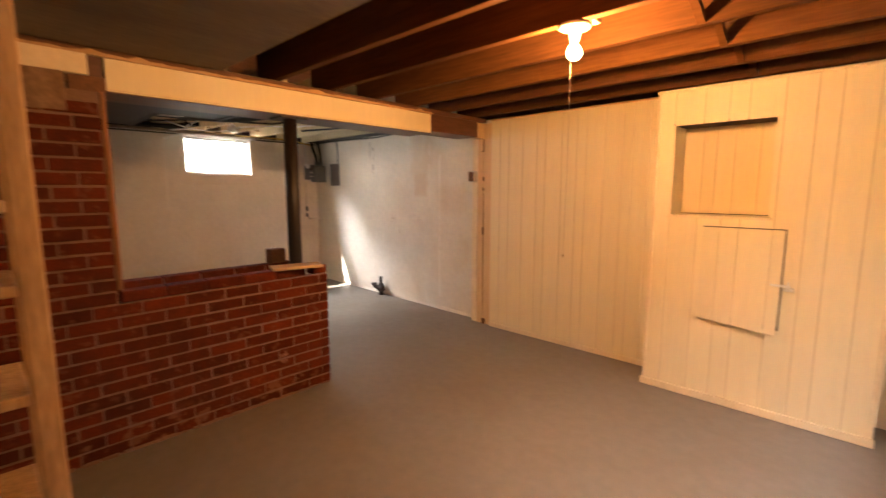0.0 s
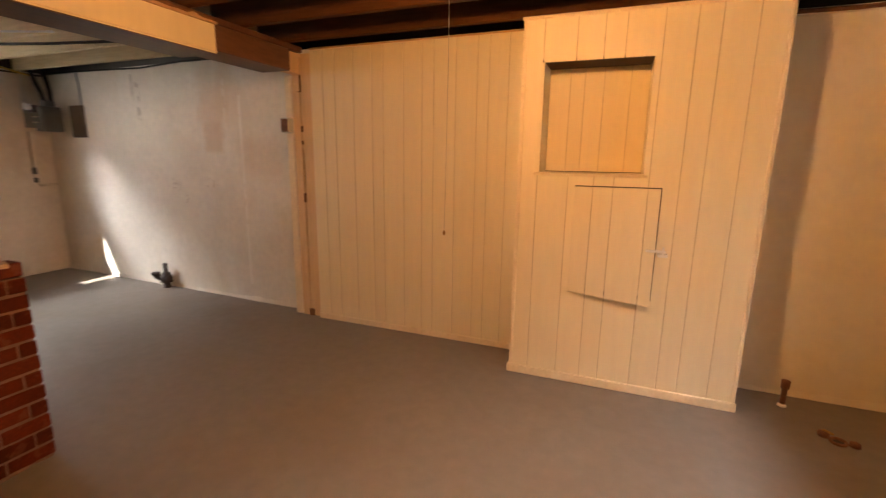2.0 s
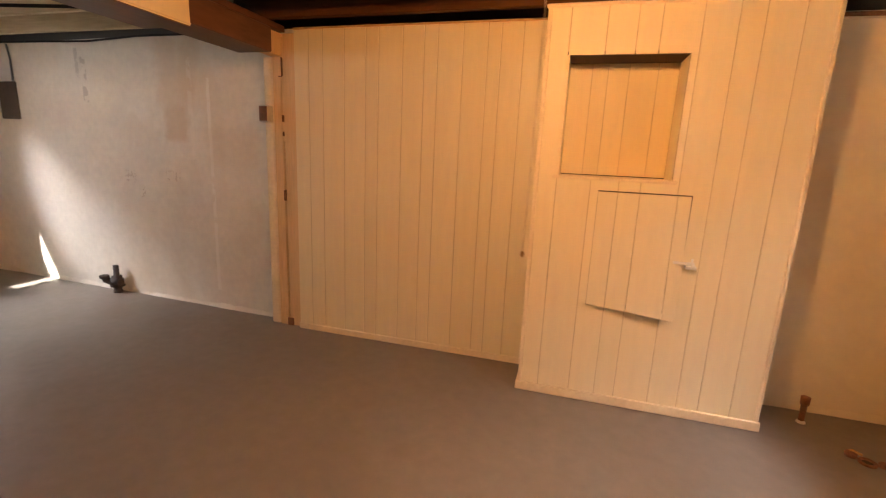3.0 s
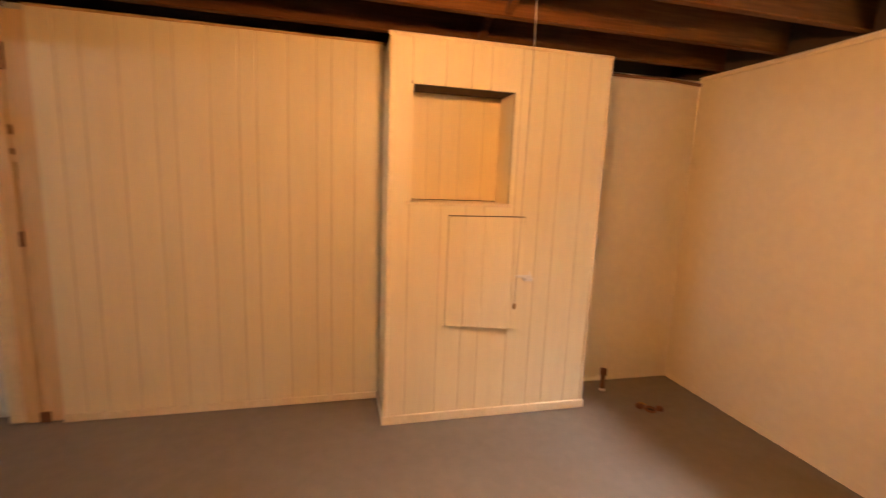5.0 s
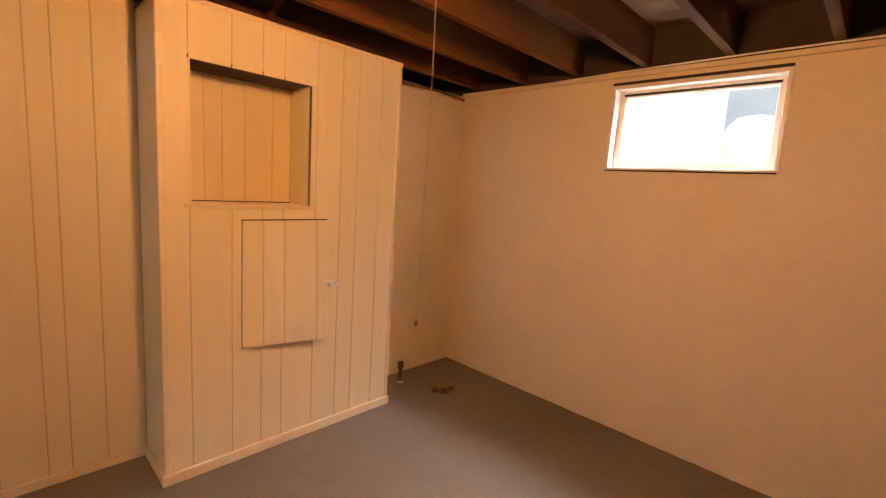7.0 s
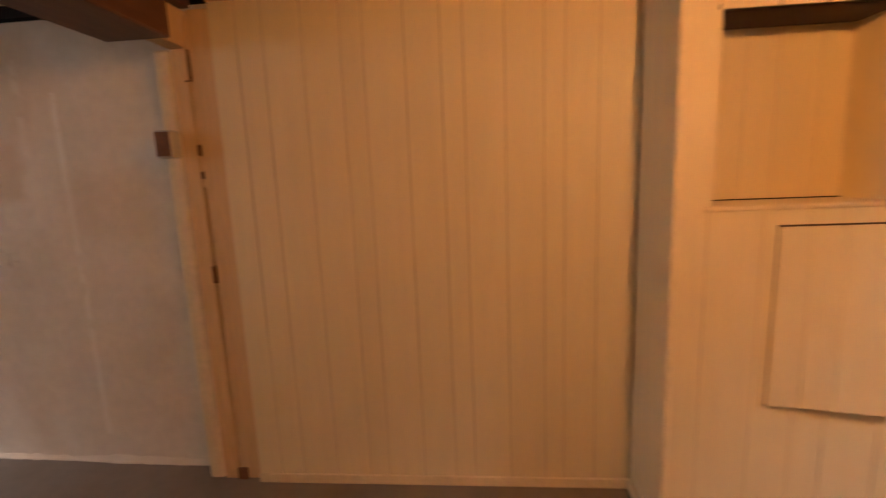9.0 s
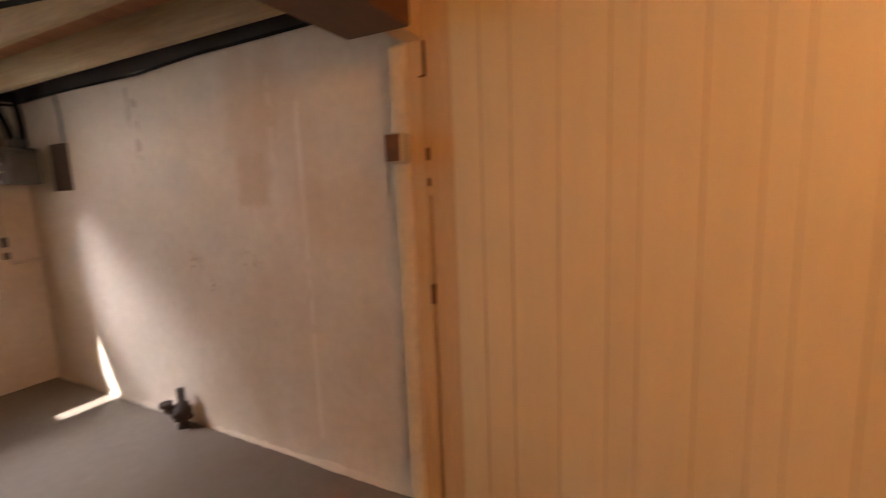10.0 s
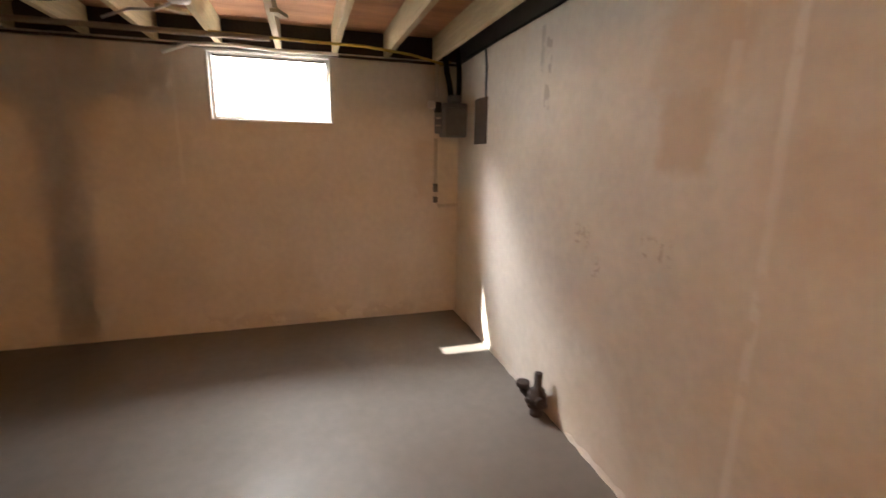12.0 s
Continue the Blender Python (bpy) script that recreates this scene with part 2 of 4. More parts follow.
M_RUST = mat("brown_rust", (0.24, 0.10, 0.05), 0.75, var=0.25, scale=25, fine=120, bump=0.4, dark=(0.12, 0.05, 0.03))
M_BRASS = mat("tarnished_brass", (0.42, 0.25, 0.10), 0.45, 0.7, var=0.2, scale=20)
M_BOX = mat("grey_electrical_enamel", (0.13, 0.14, 0.15), 0.4, var=0.1, scale=10)
M_CONDUIT = mat("zinc_conduit", (0.58, 0.56, 0.50), 0.5, 0.1, var=0.1, scale=10)
M_BLACK = mat("black_cable", (0.015, 0.015, 0.015), 0.8, spec=0.2)
M_SMUDGE = mat("smudged_render", (0.27, 0.165, 0.095), 0.85, var=0.2, scale=9, fine=60, dark=(0.10, 0.05, 0.03))
M_YELLOW = mat("yellow_cable", (0.52, 0.34, 0.05), 0.5)
M_WHITE = mat("white_plastic", (0.78, 0.77, 0.73), 0.4, var=0.03)
M_VINYL = mat("white_window_frame", (0.78, 0.75, 0.70), 0.4, var=0.05, scale=6)
M_DUCT = mat("dull_duct_metal", (0.045, 0.044, 0.042), 0.65, 0.0, var=0.2, scale=4)
M_BOXWOOD = mat("brown_box_wood", (0.20, 0.085, 0.035), 0.7, var=0.2, scale=12)
M_OLDPIPE = mat("brown_grey_pipe", (0.30, 0.225, 0.16), 0.6, var=0.15, scale=8)
M_PALECONDUIT = mat("pale_painted_conduit", (0.74, 0.70, 0.62), 0.5, var=0.06, scale=10)
# colour of the electrical box's shadow on the painted wall
M_BOXSHADOW = mat("box_shadow_brown", (0.105, 0.066, 0.044), 0.75, var=0.2, scale=8)
M_STRING = mat("cream_string", (0.72, 0.62, 0.45), 0.8)
M_PORCELAIN = mat("white_porcelain", (0.82, 0.78, 0.70), 0.25, var=0.02)
M_BULB = glow("lit_bulb", (1.0, 0.66, 0.28), 6.0)
M_GROUND = mat("pale_gravel_ground", (0.42, 0.40, 0.36), 0.9, var=0.15, scale=2, fine=40)
M_BLUEGREY = mat("outside_blue_grey", (0.16, 0.21, 0.235), 0.7, var=0.08, scale=2)
M_GLASS = bpy.data.materials.new("window_glass")
M_GLASS.use_nodes = True
gb = M_GLASS.node_tree.nodes["Principled BSDF"]
gb.inputs["Transmission Weight"].default_value, gb.inputs["Roughness"].default_value, gb.inputs["IOR"].default_value = 1.0, 0.02, 1.45


# ---- mesh helpers ----
def box_bm(x0, x1, y0, y1, z0, z1, bev=0.0, bm=None, seg=1):
    own = bm is None
    bm = bm or bmesh.new()
    r = bmesh.ops.create_cube(bm, size=1.0)
    vs = r["verts"]
    for v in vs:
        v.co = Vector(((x0 + x1) / 2 + v.co.x * (x1 - x0), (y0 + y1) / 2 + v.co.y * (y1 - y0), (z0 + z1) / 2 + v.co.z * (z1 - z0)))
    if bev:
        es = list({e for v in vs for e in v.link_edges})
        bmesh.ops.bevel(bm, geom=es, offset=bev, segments=seg, affect='EDGES', profile=0.5)
    return bm


def tube_bm(points, r, sides=10, bm=None, radii=None):
    bm = bm or bmesh.new()
    pts = [Vector(p) for p in points]
    rings = []
    for i, p in enumerate(pts):
        a, b = pts[max(0, i - 1)], pts[min(len(pts) - 1, i + 1)]
        d = (b - a).normalized()
        u = d.orthogonal().normalized() if abs(d.z) > 0.9 else d.cross(Vector((0, 0, 1))).normalized()
        w = d.cross(u)
        rr = radii[i] if radii else r
        rings.append([bm.verts.new(p + (u * math.cos(2 * math.pi * k / sides) + w * math.sin(2 * math.pi * k / sides)) * rr) for k in range(sides)])
    for a, b in zip(rings, rings[1:]):
        for k in range(sides):
            bm.faces.new((a[k], a[(k + 1) % sides], b[(k + 1) % sides], b[k])).smooth = True
    bm.faces.new(rings[0][::-1]); bm.faces.new(rings[-1])
    bmesh.ops.recalc_face_normals(bm, faces=bm.faces)
    return bm


def lathe_bm(profile, x, y, z, sides=24, bm=None):
    return tube_bm([(x, y, z + h) for h, r in profile], 0, sides, bm, [max(r, 0.0005) for h, r in profile])


def obj(name, bm, material, label="", category="", group="", kind=""):
    me = bpy.data.meshes.new(name)
    bm.to_mesh(me); bm.free()
    me.materials.append(material)
    return tagged(new(name, me), label, category, group, kind)


def part(name, bm, material, parent, label=""):
    ob = obj(name, bm, material, label)
    ob.parent = parent
    ob.matrix_parent_inverse = parent.matrix_world.inverted()
    return ob


def thing(name, place, label, category, group="", kind=""):
    ob = new(name)
    ob.empty_display_size = 0.05
    ob.location = place
    bpy.context.view_layer.update()
    return tagged(ob, label, category, group, kind)


def shared(name, me, parent, m):
    ob = new(name, me)
    ob.parent = parent
    ob.matrix_parent_inverse = parent.matrix_world.inverted()
    ob.matrix_basis = m
    return ob


# ---- plan ----
XL, XR = -6.06, 1.352        # end walls
YB, YP, YC, YR = 3.68, 3.472, 3.158, 3.475   # block wall, panelling, chase front, corner wall
YS = -1.7                    # wall behind the walk
ZJ, ZT = 2.105, 2.305          # underside and top of the joists
CX0, CX1, CZ = -0.742, 0.474, 2.045

obj("floor", box_bm(XL - 0.4, XR + 0.4, YS - 0.4, YB + 0.4, -0.15, 0.0), M_FLOOR, "grey painted concrete basement floor", "floor", kind="structure")


def wall_x(name, x0, x1, hole, material, label, ztop):
    """A wall across x0..x1 with one window hole (y0, y1, z0, z1)."""
    bm = bmesh.new()
    y0, y1, z0, z1 = hole
    box_bm(x0, x1, YS - 0.3, y0, -0.1, ztop, bm=bm)
    box_bm(x0, x1, y1, YB + 0.3, -0.1, ztop, bm=bm)
    box_bm(x0, x1, y0, y1, -0.1, z0, bm=bm)
    lo, hi = (x1 - 0.07, x1) if x0 < 0 else (x0, x0 + 0.07)
    box_bm(lo, hi, y0, y1, z1, ztop, bm=bm)
    return obj(name, bm, material, label, "wall", kind="structure")


WL = (1.80, 2.635, 1.622, 2.085)
WR = (1.475, 2.28, 1.552, 1.995)
wall_x("wall_west", XL - 0.22, XL, WL, M_WEST, "white painted masonry end wall with a high window", 2.13)
wall_x("wall_east", XR, XR + 0.22, WR, M_END, "cream painted masonry end wall with a high window", 2.055)


def yn(x):
    """The face of the stained wall, which runs a little askew."""
    return 3.685 - 0.030 * (x + 6.06)


def askew(bm):
    for v in bm.verts:
        v.co.y += yn(v.co.x) - YB
    return bm


# unseen wall, added so daylight does not leak in behind the panelling
obj("wall_north_rear", box_bm(-2.30, XR + 0.2, YB, YB + 0.22, -0.1, 2.11), M_BLOCK, "unseen plain wall keeping daylight out behind the panelling", "wall", kind="structure")
obj("wall_north", askew(box_bm(XL - 0.01, -2.301, YB, YB + 0.3, -0.1, 2.11)), M_BLOCK, "stained white painted masonry wall", "wall", kind="structure")
obj("wall_corner", box_bm(CX1 - 0.3, XR + 0.01, YR, YR + 0.3, -0.1, 2.03), M_END, "cream painted masonry wall beside the boxed chase", "wall", kind="structure")
obj("wall_south", box_bm(XL - 0.22, XR + 0.22, YS - 0.2, YS, -0.1, ZT), M_BLOCK, "plain painted masonry wall", "wall", kind="structure")
# masonry above the painted walls, up to the boards
obj("rim_north", box_bm(XL - 0.08, XR + 0.08, YB + 0.12, YB + 0.3, 2.0, ZT + 0.03), M_RIM, "dark rim board above the wall", "rim joist", kind="structure")
obj("rim_west", box_bm(XL - 0.07, XL - 0.025, YS, YB + 0.2, 2.132, ZT + 0.03), M_RIM, "dark rim board above the wall", "rim joist", kind="structure")
obj("rim_east", box_bm(XR + 0.025, XR + 0.07, YS, YB + 0.2, 2.057, ZT + 0.03), M_RIM, "dark rim board above the wall", "rim joist", kind="structure")
bm = bmesh.new()
for i in range(30):
    box_bm(-2.60 + 0.135 * i + 0.001, -2.60 + 0.135 * (i + 1) - 0.002, YS - 0.2, YB + 0.3, ZT, ZT + 0.03, bm=bm)
obj("ceiling", bm, M_SUBFLOOR, "bare subfloor boards above open joists, darkened for shade", "ceiling", kind="structure")
bm = bmesh.new()
for i in range(26):
    box_bm(XL - 0.08 + 0.1362 * i + 0.001, XL - 0.08 + 0.1362 * (i + 1) - 0.002, YS - 0.2, YB + 0.3, ZT, ZT + 0.03, bm=bm)
obj("ceiling_far_room", bm, M_SUBLIT, "orange-brown bare subfloor boards above pale joists, brightened for window light", "ceiling", kind="structure")
obj("roof_slab", box_bm(XL - 0.09, XR + 0.09, YS - 0.4, YB + 0.45, ZT + 0.031, ZT + 0.12), M_GAP, "plain slab closing the place above", "ceiling", kind="structure")


# uneven, flaking foot of the masonry walls
def wall_foot(name, p0, p1, normal, deep, high, seed, material, label):
    bm = bmesh.new()
    a, b_, nrm = Vector(p0), Vector(p1), Vector(normal)
    steps = int((b_ - a).length / 0.018)
    prof = ((1.0, 0.0), (1.0, 0.06), (0.8, 0.25), (0.45, 0.5), (0.2, 0.8), (0.0, 1.0), (-0.3, 1.0))
    rows = []
    for i in range(steps + 1):
        p = a + (b_ - a) * (i / steps)
        w = 0.55 + 0.5 * noise.noise((i * 0.05, seed, 0)) + 0.28 * noise.noise((i * 0.33, seed, 3))
        row = []
        for q, (d, h) in enumerate(prof):
            g = 1 + 0.35 * noise.noise((i * 0.5, q * 1.7, seed)) if 0 < q < 5 else 1
            row.append(bm.verts.new(p + nrm * (deep * max(w, 0.12) * d * g) + Vector((0, 0, high * h * (0.15 + 1.1 * max(w, 0.05))))))
        rows.append(row)
    for u, v in zip(rows, rows[1:]):
        for q in range(len(prof) - 1):
            bm.faces.new((u[q], u[q + 1], v[q + 1], v[q])).smooth = True
    bmesh.ops.recalc_face_normals(bm, faces=bm.faces)
    return obj(name, bm, material, label, "wall base", kind="structure")


wall_foot("wall_foot", (XL, yn(XL) + .001, -0.001), (-2.64, yn(-2.64) + .001, -0.001), (0, -1, 0), 0.026, 0.042, 1.3, M_BLOCK, "flaking uneven painted foot of the wall")
wall_foot("wall_foot", (XL - .001, YS, -0.001), (XL - .001, YB, -0.001), (1, 0, 0), 0.02, 0.05, 5.1, M_WEST, "uneven painted foot of the wall")
wall_foot("wall_foot", (CX1, YR + .001, -0.001), (XR, YR + .001, -0.001), (0, -1, 0), 0.018, 0.05, 8.7, M_END, "uneven painted foot of the wall")
wall_foot("wall_foot", (XR + .001, YS, -0.001), (XR + .001, YR, -0.001), (-1, 0, 0), 0.018, 0.05, 2.9, M_END, "uneven painted foot of the wall")


# ---- panelling ----
def panelling(name, x0, x1, y, z0, z1, grooves, label, holes=()):
    """Planks between grooves on one board; a hole (x0, x1, z0, z1) is left open."""
    base = thing(name, ((x0 + x1) / 2, y, 0), label, "wall panelling", kind="structure")
    edges = [x0, *grooves, x1]
    for a, b in zip(edges, edges[1:]):
        cuts = [(z0, z1)]
        spans = []
        for hx0, hx1, hz0, hz1 in holes:
            if b > hx0 + 0.004 and a < hx1 - 0.004:
                spans = [(hx0, hx1, hz0, hz1)]
        if not spans:
            part("plank", box_bm(a + 0.002, b - 0.002, y, y + 0.008, z0, z1, 0.0022), M_PANEL, base)
            continue
        hx0, hx1, hz0, hz1 = spans[0]
        for c, d, lo, hi in ((a, b, z0, hz0), (a, b, hz1, z1), (a, hx0, hz0, hz1), (hx1, b, hz0, hz1)):
            c2, d2 = max(c, a), min(d, b)
            if d2 - c2 > 0.006 and hi - lo > 0.01:
                part("plank", box_bm(c2 + 0.002 * (c2 == a), d2 - 0.002 * (d2 == b), y, y + 0.008, lo, hi, 0.0012), M_PANEL, base)
    return base


GP = [-2.298, -2.193, -2.036, -1.884, -1.795, -1.633, -1.493, -1.407, -1.25, -1.102, -1.023, -0.896]
pw = panelling("wall_panelled", -2.408, CX0, YP, 0.0, 2.075, GP, "cream painted vertical plank panelling")
part("backing", box_bm(-2.406, CX0 + 0.02, YP + 0.0035, YP + 0.03, 0.0, 2.07), M_GROOVE, pw)

part("top_strip", box_bm(-2.41, CX0 - 0.004, YP - 0.006, YP + 0.03, 2.0755, 2.088, 0.003), M_RAW, pw, "raw wood lath along the top")
NICHE = (-0.623, -0.082, 1.236, 1.823)
DOOR = (-0.42, 0.013, 0.565, 1.166)
GC = [-0.632, -0.461, -0.325, -0.222, -0.05, 0.094, 0.197, 0.345]
ch = panelling("chase_front", CX0, CX1, YC, 0.0, CZ, GC, "cream plank-panelled boxed chase with a niche", [NICHE])
bm = bmesh.new()
for a, b, lo, hi in ((CX0 + .003, NICHE[0], 0, CZ - .002), (NICHE[1], CX1 - .003, 0, CZ - .002), (NICHE[0], NICHE[1], 0, NICHE[2]), (NICHE[0], NICHE[1], NICHE[3], CZ - .002)):
    box_bm(a, b, YC + 0.0035, YC + 0.02, lo, hi, bm=bm)
part("backing", bm, M_GROOVE, ch)
part("side_board", box_bm(CX0, CX0 + 0.02, YC + 0.002, YP + 0.02, 0, CZ, 0.002), M_PANEL, ch)
part("side_board", box_bm(CX1 - 0.02, CX1, YC + 0.002, YR + 0.02, 0, CZ, 0.002), M_PANEL, ch)
part("corner_bead", box_bm(CX0 - 0.004, CX0 + 0.018, YC - 0.006, YC + 0.014, 0.05, CZ, 0.004), M_TRIM, ch)
part("corner_bead", box_bm(CX1 - 0.016, CX1 + 0.005, YC - 0.006, YC + 0.014, 0.05, CZ, 0.004), M_TRIM, ch)
part("top_moulding", box_bm(CX0 - 0.012, CX1 + 0.006, YC - 0.012, YC + 0.012, CZ - 0.004, CZ + 0.014, 0.005), M_TRIM, ch)
part("top_board", box_bm(CX0, CX1, YC + 0.012, YR, CZ - 0.012, CZ + 0.006), M_GAP, ch)
# niche
ND = 0.22
part("niche_side", box_bm(NICHE[0] - 0.015, NICHE[0], YC + 0.001, YC + ND, NICHE[2], NICHE[3]), M_PANEL, ch)
part("niche_side", box_bm(NICHE[1], NICHE[1] + 0.015, YC + 0.001, YC + ND, NICHE[2], NICHE[3]), M_PANEL, ch)
part("niche_top", box_bm(NICHE[0] - 0.015, NICHE[1] + 0.015, YC + 0.001, YC + ND, NICHE[3], NICHE[3] + 0.015), M_NICHETOP, ch, "dark brown board under the niche head, shade put in its colour")
part("niche_sill", box_bm(NICHE[0] - 0.03, NICHE[1] + 0.02, YC - 0.012, YC + ND, NICHE[2] - 0.015, NICHE[2] + 0.002, 0.004), M_TRIM, ch)
ge = [NICHE[0], -0.505, -0.425, -0.32, -0.18, NICHE[1]]
for a, b in zip(ge, ge[1:]):
    part("niche_back", box_bm(a + 0.002, b - 0.002, YC + ND, YC + ND + 0.008, NICHE[2], NICHE[3], 0.0012), M_NICHE, ch)
# dark strip in place of the shade at the sill's back edge
part("niche_gap_shade", box_bm(NICHE[0] + .002, NICHE[1] - .002, YC + ND - 0.006, YC + ND - 0.0005, NICHE[2] + .0025, NICHE[2] + 0.007), M_GAP, ch, "dark strip for the shade in the gap along the niche sill")
part("niche_backing", box_bm(NICHE[0] - 0.015, NICHE[1] + 0.015, YC + ND + 0.0032, YC + ND + 0.02, NICHE[2] - 0.015, NICHE[3] + 0.015), M_GROOVE, ch)
# access door, warped slightly open at its lower corner
ad = thing("access_door", (DOOR[0], YC - 0.004, DOOR[2]), "small cream plank access door in the chase, slightly warped", "door", kind="structure")
de = [DOOR[0], -0.325, -0.222, -0.05, DOOR[1]]
for a, b in zip(de, de[1:]):
    bm = box_bm(a + 0.0015, b - 0.0015, YC - 0.016, YC - 0.004, DOOR[2], DOOR[3], 0.0015)
    for v in bm.verts:
        u, w = (v.co.x - DOOR[0]) / (DOOR[1] - DOOR[0]), (DOOR[3] - v.co.z) / (DOOR[3] - DOOR[2])
        v.co.y -= 0.038 * u * w
        v.co.z -= 0.028 * u * w
    part("door_plank", bm, M_PANEL, ad)
# dark strip put in for the shade behind the door's edges
part("gap_shade_strip", box_bm(DOOR[0] + 0.0005, DOOR[1] + 0.005, YC - 0.003, YC - 0.0005, DOOR[2] - 0.006, DOOR[3] + 0.006), M_DOORGAP, ad, "dark strip for the shade in the gap round the door")
part("door_back", box_bm(DOOR[0] + .001, DOOR[1] - .001, YC - 0.0085, YC - 0.0035, DOOR[2] + .02, DOOR[3] - .001), M_GROOVE, ad)
latch = part("latch", box_bm(-0.035, 0.062, YC - 0.048, YC - 0.040, 0.836, 0.850, 0.002), M_WHITE, ad, "small white hook latch")
part("latch_plate", box_bm(0.026, 0.075, YC - 0.042, YC - 0.001, 0.812, 0.830, 0.003), M_WHITE, ad)
part("latch_pin", tube_bm([(0.050, YC - 0.044, 0.826), (0.050, YC - 0.044, 0.868)], 0.005, 8), M_WHITE, ad)

obj("baseboard", box_bm(CX0 - 0.016, CX1 + 0.012, YC - 0.016, YC, 0.0, 0.052, 0.006, seg=2), M_TRIM, "cream painted low baseboard on the chase", "baseboard", kind="structure")
obj("baseboard", box_bm(-2.408, CX0, YP - 0.012, YP, 0.0, 0.045, 0.005, seg=2), M_TRIM, "cream painted low baseboard along the panelling", "baseboard", kind="structure")
obj("baseboard", box_bm(CX0 - 0.014, CX0, YC, YP - 0.012, 0.0, 0.05, 0.004), M_TRIM, "cream painted low baseboard on the chase side", "baseboard", kind="structure")

# jamb post, filler board
jp = thing("jamb_post", (-2.64, 3.5, 0), "cream painted wooden jamb post with old hinge cuts", "post", kind="structure")
part("post", box_bm(-2.662, -2.588, 3.480, 3.675, 0.0, 1.915, 0.018, seg=4), M_TRIM, jp, "cream painted rounded outer edge")
part("jamb_board", box_bm(-2.5875, -2.522, 3.487, 3.675, 0.0, 1.915, 0.003), M_PINE, jp, "bare orange pine board")
part("filler_board", box_bm(-2.508, -2.412, 3.490, 3.675, 0.0, 2.06, 0.004), M_PINE, jp, "bare orange pine board")
part("post_head", box_bm(-2.60, -2.526, 3.365, 3.675, 1.917, 2.064, 0.004), M_PINE, jp)
part("filler_strip", box_bm(-2.524, -2.508, 3.495, 3.675, 1.36, 2.04, 0.002), M_PINE, jp)
# solid dark insert gives the slot its shade
part("slot_shade", box_bm(-2.523, -2.509, 3.52, 3.67, 0.0, 1.358), M_GAP, jp, "dark insert for the shade in the slot beside the post")
for z, h, w in ((1.79, 0.12, 0.006), (1.49, 0.045, 0.012), (1.395, 0.03, 0.008), (0.945, 0.075, 0.018)):
    part("hinge_cut", box_bm(-2.516 - w / 2, -2.516 + w / 2, 3.482, 3.51, z, z + h, 0.001), M_BOXWOOD, jp, "raw brown hinge cut")
part("hinge_cut", box_bm(-2.538, -2.512, 3.4815, 3.4875, 1.785, 1.791), M_BOXWOOD, jp)
part("foot_block", box_bm(-2.52, -2.47, 3.476, 3.489, 0.0, 0.06, 0.004), M_BOXWOOD, jp)

# ---- beam ----
be = thing("cased_beam", (-2.68, 1.5, 1.92), "dark main beam cased in cream painted boards", "beam", kind="structure")
part("steel_beam", box_bm(-2.75, -2.49, YS, 3.36, 1.915, 2.066, 0.006), M_BEAM, be, "dark red-brown bare beam end")
part("beam_flange", box_bm(-2.78, -2.49, YS, 3.50, 2.066, 2.104, 0.003), M_BEAM, be)
part("casing_front", box_bm(-2.49, -2.475, 0.40, 2.70, 1.893, 2.055, 0.003), M_PANEL, be)
part("casing_bottom", box_bm(-2.77, -2.476, 0.40, 2.697, 1.89, 1.908, 0.002), M_BEAM, be)
part("casing_back", box_bm(-2.77, -2.756, 0.40, 2.697, 1.908, 2.05, 0.002), M_BEAM, be)
part("casing_lip", box_bm(-2.494, -2.471, 0.40, 2.701, 1.902, 1.909, 0.002), M_TRIM, be)
rnd = random.Random(41)
for x0, x1, z0, lab in ((-2.506, -2.462, 2.0555, "raw splintered strip on top of the casing"), (-2.53, -2.475, 2.071, "dark split lath above the casing")):
    bm = bmesh.new()
    rings = []
    for i in range(55):
        y = 2.705 * i / 54
        h = 0.011 + 0.007 * rnd.random() + (0.012 if rnd.random() < 0.08 else 0)
        o = 0.006 * rnd.random()
        rings.append([bm.verts.new(p) for p in ((x0, y, z0), (x1 + o, y, z0), (x1 + o * 0.6, y, z0 + h), (x0, y, z0 + h))])
    for u, v in zip(rings, rings[1:]):
        for q in range(4):
            bm.faces.new((u[q], u[(q + 1) % 4], v[(q + 1) % 4], v[q]))
    bm.faces.new(rings[0][::-1]); bm.faces.new(rings[-1])
    bmesh.ops.recalc_face_normals(bm, faces=bm.faces)
    part("casing_cap", bm, M_RAW if z0 < 2.06 else M_BOXWOOD, be, lab)
part("end_board", box_bm(-2.505, -2.445, -0.28, 0.33, 1.955, 2.054, 0.003), M_TRIM, be)
part("end_block", box_bm(-2.505, -2.45, 0.25, 0.398, 1.88, 1.953, 0.003), M_BOXWOOD, be, "dark brown wedge at the beam's bearing")

# ---- joists ----
for i in range(-7, 5):
    y = 1.725 + 0.405 * i
    obj("ceiling_joist", box_bm(-2.74, XR + 0.1, y - 0.022, y + 0.022, ZJ, ZT, 0.003), M_JOIST, "old brown wooden floor joist overhead", "joist", "joists over the panelled room", "structure")
for i in range(-8, 5):
    y = 1.885 + 0.397 * i
    obj("ceiling_joist", box_bm(XL - 0.02, -2.72, y - 0.02, y + 0.02, ZJ + 0.02, ZT, 0.003), M_NEWJOIST, "pale wooden floor joist overhead", "joist", "joists over the far room", "structure")
